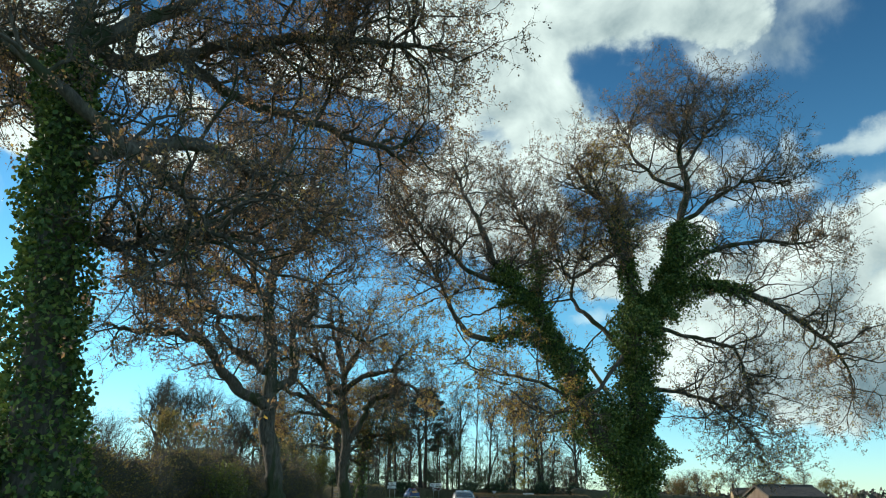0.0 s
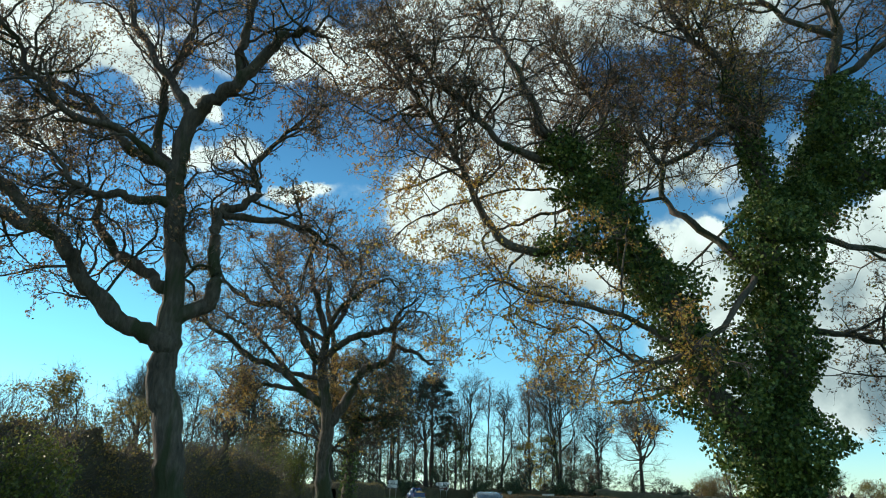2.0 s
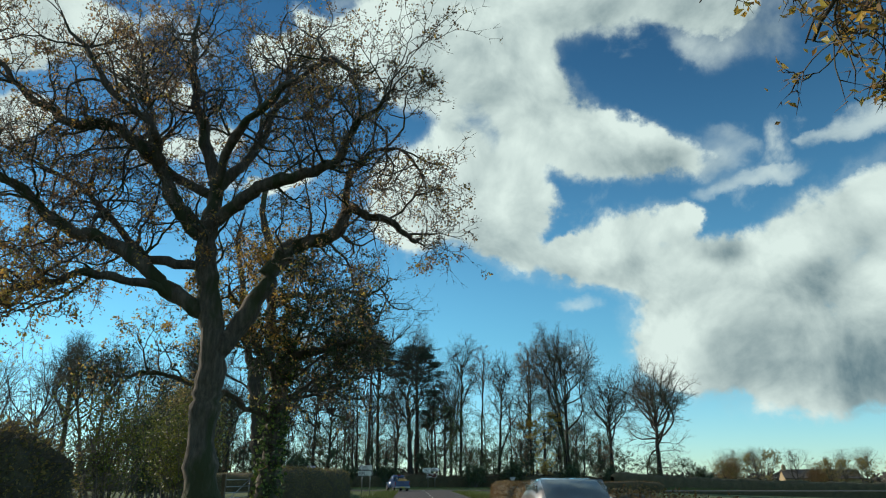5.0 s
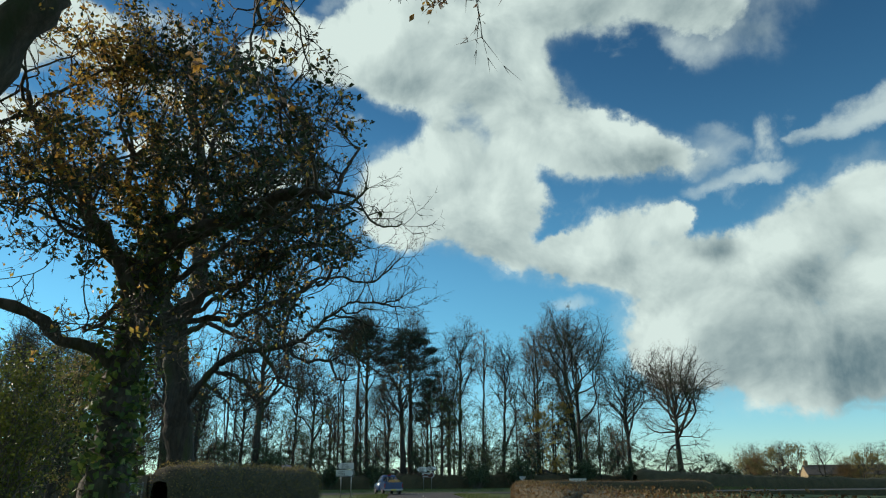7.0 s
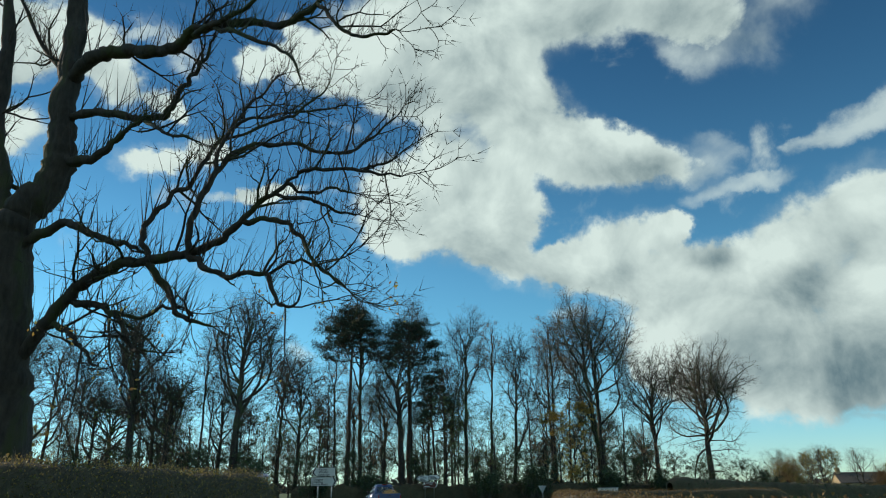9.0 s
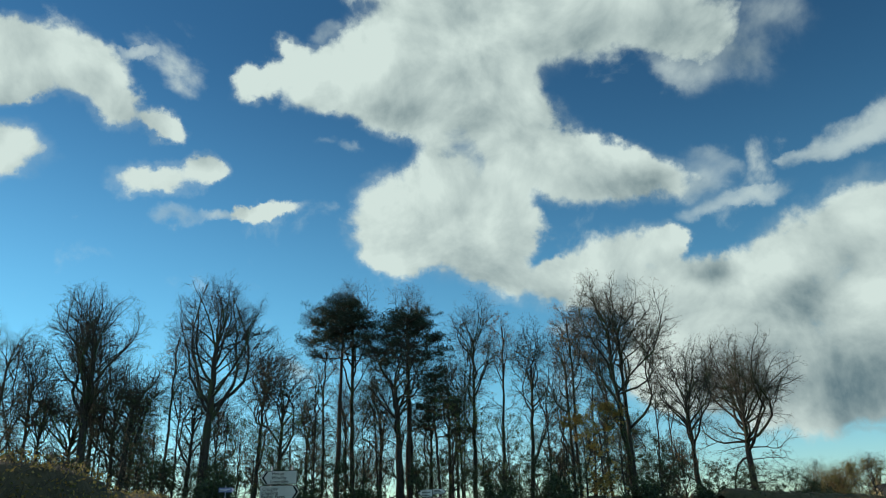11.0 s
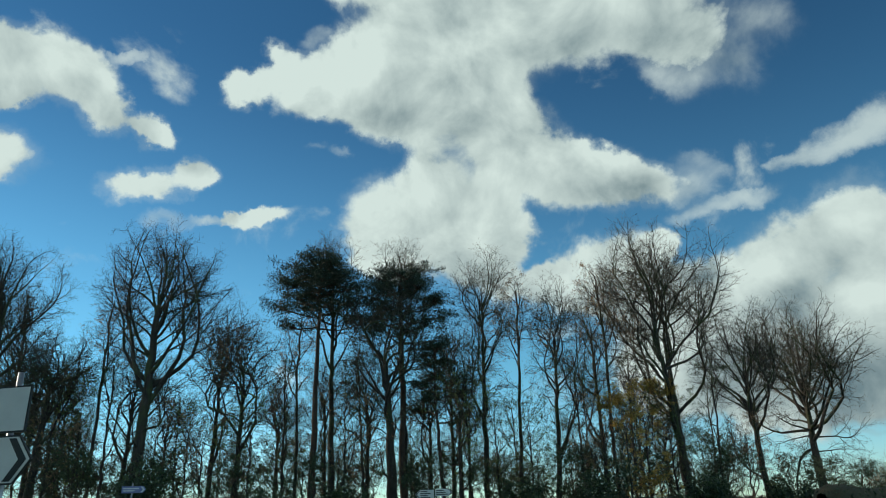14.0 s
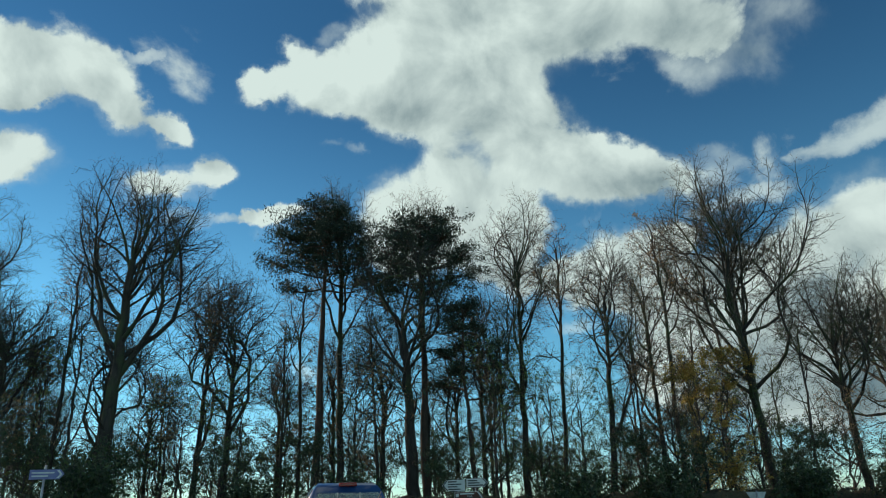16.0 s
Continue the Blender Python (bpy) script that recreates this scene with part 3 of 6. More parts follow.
        child("crown", mesh_np(name + "_leaves", *leaves(rng, pts, size, spread=0.075), mat, False), root, who, kind="stuff")
    if ivy:
        chunks = []
        for k, count, first, last, reach in ivy:
            P, R = lines[k]
            p, r, d = on_lines(rng, [(P[None], R[None])], count, first, last)
            out = unit(np.cross(d, rng.normal(size=(count, 3))))
            lump = np.array([max(0.12, 0.55 + 0.95 * noise.noise(Vector(c) * 0.45) + 0.6 * noise.noise(Vector(c) * 1.3)) for c in (p + out * 0.8)])
            p = p + out * (r + reach * lump * rng.random(count) ** 0.5)[:, None]
            chunks.append(leaves(rng, p, 0.14, 0.85, 0.5, 0.08))
        child("ivy", mesh_np(name + "_ivy", *join(chunks), IVYLEAF, False), root, "dense dark green ivy", kind="stuff")
    for mat, r, *pts in stubs:
        near = np.concatenate([P for P, _ in lines])
        q = near[np.argmin(((near - np.array(pts[0])) ** 2).sum(1))]
        P = curve([tuple(q)] + pts[1:], 6, rng, 0.04)
        R = np.linspace(r, r * 0.5, len(P)) * (1 + rng.normal(0, 0.08, len(P)))
        child("broken_branch", mesh_np(name + "_stub", *tubes(P[None], R[None], 9), mat), root, "bare broken branch")
    return root


# ---- ground and roads ----
def road_x(y):
    """The middle of the lane road, which bears slightly to the left."""
    return 1.7 - 0.031 * y


def fall(x, y):
    """The fields sink gently to the right and rise a little behind the wood."""
    r = max(0.0, x - 22)
    return -2.6 * (1 - math.exp(-r / 45)) + 0.05 * noise.noise(Vector((x * 0.05, y * 0.05, 0)))


def sheet(name, xs, ys, zf, mat, label, category):
    verts = np.array([(x, y, zf(x, y)) for y in ys for x in xs])
    n = len(xs)
    quads = np.array([(j * n + i, j * n + i + 1, (j + 1) * n + i + 1, (j + 1) * n + i) for j in range(len(ys) - 1) for i in range(n - 1)])
    return tagged(new(name, mesh_np(name, verts, quads, mat)), label, category, kind="structure")


def ground_z(x, y):
    near = abs(x - road_x(y)) < 4.2 and y < 134 or abs(y - 128) < 5.5
    return fall(x, y) - (0.12 if near else 0.0)


xs = [-2500, -900, -400, -200, -120, -80, -60] + list(np.arange(-50, 60, 2.5)) + [70, 85, 110, 150, 220, 400, 900, 2500]
ys = [-1500, -500, -200, -100, -60] + list(np.arange(-40, 180, 2.5)) + [200, 240, 300, 420, 700, 1300, 3000]
sheet("ground", xs, ys, ground_z, GRASS, "rough green grass fields and verges", "grass field")


def ribbon(name, mids, half, z, mat, label, category):
    """A strip along the middle points."""
    verts = []
    for i, (x, y) in enumerate(mids):
        a, b = mids[max(i - 1, 0)], mids[min(i + 1, len(mids) - 1)]
        d = Vector((b[0] - a[0], b[1] - a[1])).normalized()
        for s in (-1, -0.5, 0, 0.5, 1):
            verts.append((x + d[1] * half * s, y - d[0] * half * s, z + 0.04 * (1 - s * s)))
    n = len(mids)
    quads = [(i * 5 + k, i * 5 + k + 1, i * 5 + 6 + k, i * 5 + 5 + k) for i in range(n - 1) for k in range(4)]
    return tagged(new(name, mesh_np(name, verts, quads, mat)), label, category, kind="structure")


ribbon("road", [(road_x(y), y) for y in np.arange(-60, 125.5, 5)], 3.0, 0.0, ASPHALT, "worn grey asphalt lane with a white centre line", "road")
ribbon("road_across", [(x, 128 + 0.0008 * x * x) for x in range(-90, 91, 5)], 3.4, 0.012, ASPHALT, "grey asphalt road crossing at the junction", "road")
bm = bmesh.new()
for k in range(26):
    y = -50 + k * 6.6
    if y < 118:
        block(bm, road_x(y), y, 0.048, 0.1, 2.0, 0.006)
tagged(part("centre_line", bm, LINE, None), "white broken centre line on the road", "road marking", kind="structure")
bm = bmesh.new()
for k in range(5):
    block(bm, road_x(124) - 2.6 + k * 0.62, 124.3, 0.05, 0.45, 0.2, 0.006)
tagged(part("give_way_line", bm, LINE, None), "white broken give way line at the junction", "road marking", kind="structure")

# verge grass along both sides, thickest beside the road and at the junction
rng = np.random.default_rng(5)
gy = rng.uniform(-10, 122, 26000)
gs = np.where(rng.random(26000) < 0.5, -1, 1)
gx = road_x(gy) + gs * (3.05 + np.abs(rng.normal(0, 1.6, 26000)))
jy = rng.uniform(133, 160, 12000)
jx = rng.uniform(-40, 40, 12000)
gp = np.stack([np.concatenate([gx, jx]), np.concatenate([gy, jy]), np.full(38000, -0.06)], 1)
gd = unit(rng.normal(0, 0.45, gp.shape) + np.array([0, 0, 1.0]))
gl = rng.uniform(0.12, 0.4, (len(gp), 1))
gw = unit(np.cross(gd, rng.normal(size=gp.shape))) * 0.012
gv = np.stack([gp - gw, gp + gw, gp + gd * gl + gw * 0.2, gp + gd * gl - gw * 0.2], 1).reshape(-1, 3)
tagged(new("verge_grass", mesh_np("verge_grass", gv, np.arange(len(gv)).reshape(-1, 4), BLADE, False)), "long rough green grass on the verges", "grass", kind="stuff")

# ---- roadside trees ----
hedge_tree("oak_tree", 11, (-9.0, 16.5), "large old oak with dense brown autumn leaves and an ivy-clad trunk", "tree", (
    (0.75, (0, 0, 1.2), (-0.4, 0, 3.4), (-0.7, 0, 5.8), (-1.1, 0, 8.7), (-1.3, 0, 11.8), (-1.4, 0, 14.2)),
    (0.3, (-0.3, -1, 9.5), (0.6, 0.2, 9.9), (1.5, 1.5, 10.7), (2.6, 2.8, 10.7), (3.7, 4, 10.4)),
    (0.2, (0.8, -1, 9.6), (1.6, 0.3, 9.1), (2.5, 1.7, 8.3), (3.3, 3, 8.3)),
    (0.2, (-1.8, 2, 7.7), (-0.1, 1, 7.5), (2.4, 0, 7.5), (4, -1, 7)),
    (0.3, (-3.2, 3, 13.4), (-1.8, 3.6, 14.9), (0.4, 4.2, 15.8), (3.4, 4.8, 16.8), (6.6, 5.4, 17), (8.7, 6, 17.2)),
    (0.25, (-1.3, 0, 13), (0.2, 1.7, 15.5), (2.7, 3.3, 18.8), (5.7, 5, 19.7)),
    (0.25, (-2.3, 2, 10.2), (-4.5, 3.3, 13), (-7, 4.7, 15.6), (-10.2, 6, 17.7)),
    (0.2, (0.6, -3, 9.5), (-1.5, -1.5, 11.5), (-4.6, 0, 13.4)),
    (0.25, (-1.4, 0, 14.2), (-1.2, -0.7, 16.4), (-0.3, -1.3, 18.6), (0.2, -2, 20.5)),
    (0.2, (-0.1, 4, 15.5), (1.7, 5, 14.3), (4.2, 6, 14), (6.6, 7, 13.6), (7.8, 8, 14.7)),
    (0.2, (-3.3, 3, 16.1), (-2.1, 4, 20.1), (0.5, 5, 23.5), (3.4, 6, 24.6))),
    boughs=330, bough=1.6, taper=0.66,
    crown=((OAKLEAF, 104000, 0.105, "dull brown clinging leaves", None), (GOLDLEAF, 3500, 0.11, "yellow and gold leaves", None)),
    ivy=((0, 14000, 0.0, 0.85, 0.7),))
hedge_tree("oak_tree", 12, (-9.2, 36.8), "tall oak with spreading crooked limbs and thin brown leaves", "tree", (
    (0.46, (0.8, 0, 1), (0.5, 0, 2.9), (0.1, 0, 4.5), (0.1, 0, 5.7), (-0, 0, 7.4), (-0.2, 0, 9.3), (-0.5, 0, 11.2)),
    (0.3, (-0.4, 0, 10.9), (-0.1, -0.2, 13.2), (1.1, -0.4, 14), (2.1, -0.6, 15.2), (3.2, -0.8, 16.1), (4.4, -1, 15.7)),
    (0.2, (-0.4, 0, 13.1), (-1, 0.5, 14.4), (-2.7, 1, 16.7), (-4.1, 1.5, 19.6), (-4.5, 2, 23)),
    (0.2, (1.2, 0, 14.5), (1.4, -0.7, 16), (1.8, -1.3, 18), (2.7, -2, 19.6)),
    (0.33, (-0, 0, 5.3), (-1.2, -0.5, 6.1), (-2.4, -1, 7.3), (-3.2, -1.5, 8.4), (-4.7, -2, 8.8), (-6.3, -2.5, 8.8), (-7.6, -3, 9)),
    (0.2, (-3.4, -1, 8.5), (-5.4, -1.2, 10.3), (-7.1, -1.5, 11.1), (-8, -1.8, 13.3), (-9, -2, 14.5)),
    (0.22, (-0.1, 0, 7), (-1.5, 0.5, 8.1), (-2.9, 1, 9.1), (-3.9, 1.5, 10.9), (-6, 2, 12.4)),
    (0.25, (0.3, 0, 6.2), (1.1, 0.2, 7.1), (1, 0.3, 9), (0.9, 0.5, 10), (1.9, 0.7, 10.5), (1.9, 0.8, 12), (3.1, 1, 13.6)),
    (0.14, (0.8, 1, 10), (2.9, 1.3, 9.9), (4.2, 1.7, 9.5), (5.1, 2, 8.9)),
    (0.16, (-0.3, 0, 10), (-1.8, -0.7, 10), (-2.8, -1.3, 10.1), (-4.2, -2, 11.4)),
    (0.2, (-0.5, 0, 11.2), (-2.3, 0.5, 12.2), (-3.6, 1, 13.5), (-5.8, 1.5, 15.3), (-8.8, 2, 16.3)),
    (0.18, (-0.5, 0, 10.9), (-1.9, 1, 13), (-2, 2, 16.5), (-2, 3, 20), (-2, 4, 24)),
    (0.16, (-0.4, 0, 10.7), (-1.3, -1, 11.7), (-3.3, -2, 12.3), (-5.1, -3, 14.5), (-6.4, -4, 16.7))),
    boughs=250, bough=1.3,
    crown=((OAKLEAF, 45000, 0.10, "dull brown clinging leaves", None), (GOLDLEAF, 1200, 0.10, "gold leaves", None)))
hedge_tree("oak_tree", 13, (-8.7, 61.5), "rounded oak with dark crooked limbs and sparse russet leaves", "tree", (
    (0.5, (0.5, 0, 0.6), (0.3, 0, 3.1), (0.4, 0, 4.7), (0.2, 0, 6.4), (-0.1, 0, 8.1), (-0.3, 0, 9.5)),
    (0.3, (-0.3, 0, 9.3), (-0.2, 0.2, 11.2), (-1, 0.5, 13.6), (-1.7, 0.8, 16.3), (-1.9, 1, 18.7)),
    (0.28, (-0.2, 0, 9.1), (-1.3, -0.3, 10.3), (-2, -0.7, 11.6), (-3.2, -1, 12.7), (-5, -1.3, 12.9), (-6.7, -1.7, 14.2), (-7.7, -2, 15.7)),
    (0.28, (-0.2, 0, 6.4), (-1.7, -0.2, 7.6), (-3.1, -0.3, 8.8), (-4.8, -0.5, 9.4), (-6.4, -0.7, 10.6), (-8, -0.8, 11.5), (-9.1, -1, 12.1)),
    (0.16, (-0.8, 0, 7), (-2.7, -0.8, 7.5), (-4.2, -1.5, 7.3), (-5.3, -2.2, 6.5), (-5.5, -3, 5.6)),
    (0.26, (-0.1, 0, 9.4), (1.2, -0.6, 10.5), (3, -1.2, 10.9), (4.2, -1.8, 11.2), (4.8, -2.4, 12.1), (6, -3, 12.7)),
    (0.33, (0.4, 0, 5.1), (1.7, 0.2, 7.3), (2.4, 0.3, 8.8), (4.1, 0.5, 9.6), (4.5, 0.7, 10.5), (5.9, 0.8, 10), (6.9, 1, 9.4)),
    (0.15, (4.4, 1, 10.3), (4.4, 1, 12), (5.6, 1, 13.1), (7.2, 1, 12.1)),
    (0.2, (-0.2, 0, 11), (0.7, 0.8, 12.5), (1.1, 1.5, 14), (1.6, 2.2, 16.3), (1.6, 3, 18.2)),
    (0.18, (-0.3, 0, 10.7), (-2.6, 1, 12.5), (-3.8, 2, 15.6), (-5.1, 3, 19.1)),
    (0.16, (-1.8, -1, 11.3), (-2, -1.7, 12.6), (-3.4, -2.3, 13.9), (-4.7, -3, 15.9)),
    (0.18, (-0.5, 0, 8.1), (-2.6, 0.8, 8.8), (-4.5, 1.5, 10.7), (-6.9, 2.2, 12.4), (-9.5, 3, 13.8)),
    (0.18, (-0.2, 0, 10.4), (0.5, -1, 12.2), (2.1, -2, 13.4), (3.9, -3, 14), (4.9, -4, 13.1))),
    boughs=270, bough=1.25,
    crown=((OAKLEAF, 40000, 0.10, "russet clinging leaves", None),
           (GOLDLEAF, 11000, 0.11, "orange leaves low in the crown", lambda p: np.maximum((9.8 - p[:, 2]) / 4, 0.12))))
hedge_tree("holly_oak_tree", 14, (-7.6, 67.4), "small bushy tree with dark evergreen leaves and orange leaf tufts", "tree", (
    (0.42, (0, 0, 0.4), (0.1, 0, 2.5), (0.1, 0, 4), (0.3, 0, 5.5), (0.6, 0, 6.5)),
    (0.2, (0.3, 0, 5.2), (-0.7, -0.7, 6.6), (-1.4, -1.3, 7.8), (-1.8, -2, 8.6)),
    (0.2, (0.5, 0, 6.1), (2.2, -1, 6.3), (3.5, -2, 6.4), (4.5, -3, 6)),
    (0.14, (0.1, 0, 3.5), (-1.5, -0.8, 4.4), (-3, -1.5, 5), (-4.5, -2.2, 5.1), (-5.1, -3, 4.8)),
    (0.08, (0.6, 0, 4.2), (1.3, 0.5, 5.1), (2.4, 1, 5.9), (3.4, 1.5, 6.7), (4.2, 2, 7.4)),
    (0.08, (0.4, 0, 3.9), (0.7, 0.4, 5.7), (1.3, 0.8, 7.3), (2.4, 1.1, 8), (3.3, 1.5, 8.5)),
    (0.12, (0.2, 0, 4.4), (0, 0, 6.3), (-0.4, 0, 7.9), (-0.8, 0, 9.2)),
    (0.16, (0.2, 0, 4.2), (-0, -0.7, 5.6), (-0.3, -1.3, 6.2), (-0.6, -2, 6.7)),
    (0.08, (0.4, 0, 4.9), (0.8, 0.3, 7), (1.2, 0.7, 8.7), (1.2, 1, 10.2)),
    (0.07, (0.6, 0, 4.2), (1.7, 0.5, 4.6), (2.7, 1, 5), (3.5, 1.5, 5.7), (4.1, 2, 6.3)),
    (0.07, (0.4, 0, 4.9), (1.9, 0.4, 6.2), (2.9, 0.8, 7.1), (3.9, 1.1, 8), (4.4, 1.5, 9.3)),
    (0.07, (0.5, 0, 4.1), (0.9, 0.3, 4.5), (1.6, 0.7, 5.1), (2.2, 1, 5.5)),
    (0.07, (0, 0, 5.4), (-0.1, -0.3, 4.8), (-0.2, -0.7, 4.4), (-0.4, -1, 4.1))),
    boughs=115, bough=1.0, keep=lambda p: (p[:, 1] < 3.2) & (p[:, 0] < 4.2 + 0.6 * np.sin(p[:, 2] * 2.1) + 0.5 * np.sin(p[:, 2] * 5.3 + 1)),
    crown=((HOLLYLEAF, 14500, 0.12, "dark glossy evergreen leaves", lambda p: np.where((p[:, 2] > 6.2) & (p[:, 0] < 0.0), 0.35, (p[:, 2] - 3.8) / 2)), (GOLDLEAF, 12000, 0.11, "orange leaves", lambda p: np.where((p[:, 2] > 6.2) & (p[:, 0] < 0.6), 0.85, 0.13))),
    ivy=((0, 2000, 0.1, 1.0, 0.3),))
hedge_tree("dead_tree", 15, (-12.0, 83.3), "leafless old tree with gnarled arching limbs and upright twigs", "tree", (
    (0.60, (0.7, 0.0, 1.1), (0.3, 0.0, 2.8), (0.1, 0.0, 4.4), (-0.2, 0.0, 6.1), (-0.4, 0.0, 7.5), (-0.2, 0.0, 8.3), (0.3, 0.1, 8.9), (0.4, 0.1, 10.0), (0.2, 0.2, 11.2), (0.1, 0.3, 12.7), (-0.0, 0.4, 14.3), (-0.3, 0.4, 16.3), (-1.0, 0.5, 18.6), (-0.9, 0.6, 21.0)),
    (0.300, (-0.3, 0.0, 7.0), (-1.0, 0.2, 8.9), (-1.7, 0.4, 11.2), (-1.9, 0.6, 13.8), (-2.6, 0.8, 16.5), (-2.4, 1.0, 19.0)),
    (0.204, (0.3, 0.1, 12.2), (0.9, -0.2, 12.6), (1.9, -0.6, 12.6), (3.0, -0.9, 12.4), (3.8, -1.3, 12.4), (4.2, -1.6, 12.6), (5.4, -2.0, 12.5), (6.5, -2.3, 12.2), (7.4, -2.7, 12.5), (8.0, -3.0, 12.9)),
    (0.061, (4.5, -2.2, 12.2), (5.7, -2.6, 11.7), (6.8, -3.1, 10.9), (7.3, -3.5, 10.0)),
    (0.048, (7.5, -3.0, 12.2), (8.1, -3.3, 11.4), (8.7, -3.5, 11.0), (9.5, -3.8, 11.0)),
    (0.082, (3.9, -1.5, 12.3), (4.9, -2.0, 12.5), (5.9, -2.5, 12.8), (6.6, -3.0, 13.4)),
    (0.116, (0.4, 0.0, 11.1), (1.5, -0.2, 11.0), (2.5, -0.4, 10.7), (3.3, -0.6, 10.7), (3.7, -0.9, 11.1), (4.1, -1.1, 11.5), (4.4, -1.3, 11.9), (4.7, -1.5, 12.5)),
    (0.061, (2.7, -0.8, 10.5), (3.6, -1.4, 9.8), (4.7, -2.0, 9.2)),
    (0.150, (0.5, 0.0, 9.7), (1.5, -0.3, 9.6), (2.1, -0.5, 10.0), (2.7, -0.8, 10.4)),
    (0.136, (-0.3, 0.0, 7.2), (0.5, -0.2, 7.6), (1.1, -0.3, 7.8), (1.7, -0.5, 7.5), (2.4, -0.7, 7.2), (3.1, -0.8, 7.0), (3.5, -1.0, 6.6)),
    (0.170, (0.5, 0.0, 4.3), (0.9, -0.3, 5.0), (1.6, -0.6, 5.8), (2.4, -0.9, 6.3), (3.4, -1.2, 6.5), (4.5, -1.4, 6.6), (5.3, -1.7, 6.8), (5.9, -2.0, 7.2), (6.6, -2.3, 7.7), (7.2, -2.6, 8.1)),
    (0.048, (7.1, -2.6, 8.1), (7.8, -2.7, 8.1), (8.7, -2.9, 8.0), (9.5, -3.0, 7.8)),
    (0.034, (8.7, -2.9, 7.9), (8.9, -3.0, 8.1), (9.4, -3.2, 8.1)),
    (0.082, (4.6, -1.6, 6.5), (5.1, -1.8, 6.2), (5.7, -1.9, 5.9), (6.5, -2.1, 5.9), (6.9, -2.2, 5.2), (7.4, -2.4, 5.2)),
    (0.034, (6.6, -2.2, 5.9), (7.2, -2.3, 6.1), (7.7, -2.4, 6.0), (8.3, -2.5, 5.5)),
    (0.095, (3.6, -1.2, 6.5), (4.2, -1.3, 5.7), (4.6, -1.5, 5.1), (5.3, -1.6, 4.8)),
    (0.075, (3.6, -1.3, 6.5), (3.3, -1.0, 7.4), (3.7, -0.8, 8.2), (4.2, -0.5, 8.9), (4.5, -0.3, 9.8), (4.9, -0.0, 10.7), (5.4, 0.2, 11.6), (6.0, 0.5, 12.7)),
    (0.082, (4.5, -1.6, 6.5), (4.6, -1.5, 7.4), (5.0, -1.3, 8.7), (5.6, -1.2, 9.4), (6.8, -1.0, 9.6), (7.9, -0.9, 9.4), (8.6, -0.7, 9.9), (9.2, -0.6, 10.6)),
    (0.048, (5.0, -1.2, 8.7), (5.0, -0.9, 9.9), (5.5, -0.7, 10.5), (6.6, -0.4, 10.9), (8.0, -0.2, 11.2)),
    (0.041, (5.4, -0.8, 9.6), (6.1, -0.7, 10.4), (6.9, -0.6, 10.9), (7.4, -0.5, 11.5)),
    (0.068, (5.9, -2.0, 7.2), (6.7, -2.2, 7.1), (7.3, -2.4, 6.7), (7.7, -2.6, 6.0), (8.3, -2.8, 5.4)),
    (0.048, (6.6, -2.4, 7.7), (7.4, -2.3, 7.6), (7.8, -2.3, 7.4), (8.5, -2.2, 7.2)),
    (0.041, (6.9, -2.4, 7.9), (7.5, -2.1, 7.8), (8.0, -1.7, 8.1), (8.4, -1.4, 8.1)),
    (0.095, (1.6, -0.6, 5.7), (2.5, -0.8, 5.5), (3.1, -1.1, 5.1), (3.6, -1.4, 4.4), (4.0, -1.6, 4.2)),
    (0.082, (1.1, -0.3, 5.2), (1.7, -0.6, 5.0), (2.2, -0.9, 4.6), (2.7, -1.2, 4.1)),
    (0.048, (2.7, -1.0, 5.4), (3.6, -1.1, 5.2), (4.2, -1.3, 5.4), (4.9, -1.4, 5.1)),
    (0.082, (-0.0, 0.0, 8.6), (-1.0, 0.5, 9.2), (-2.7, 1.0, 10.2), (-4.7, 1.5, 12.3)),
    (0.082, (0.1, 0.3, 12.2), (-1.1, 0.9, 13.8), (-2.4, 1.4, 15.9), (-3.8, 2.0, 18.1)),
    (0.082, (-0.2, 0.0, 6.4), (-1.8, 0.5, 7.4), (-3.6, 1.0, 8.2))),
    bark=DEAD, twig=DEAD, boughs=150, bough=0.9, gens=4, wander=0.13, up=0.05, uprights=3200, taper=0.72,
    crown=((GOLDLEAF, 150, 0.10, "a few gold leaves", lambda p: (6.5 - p[:, 2]) / 3),), gnarl=0.045)
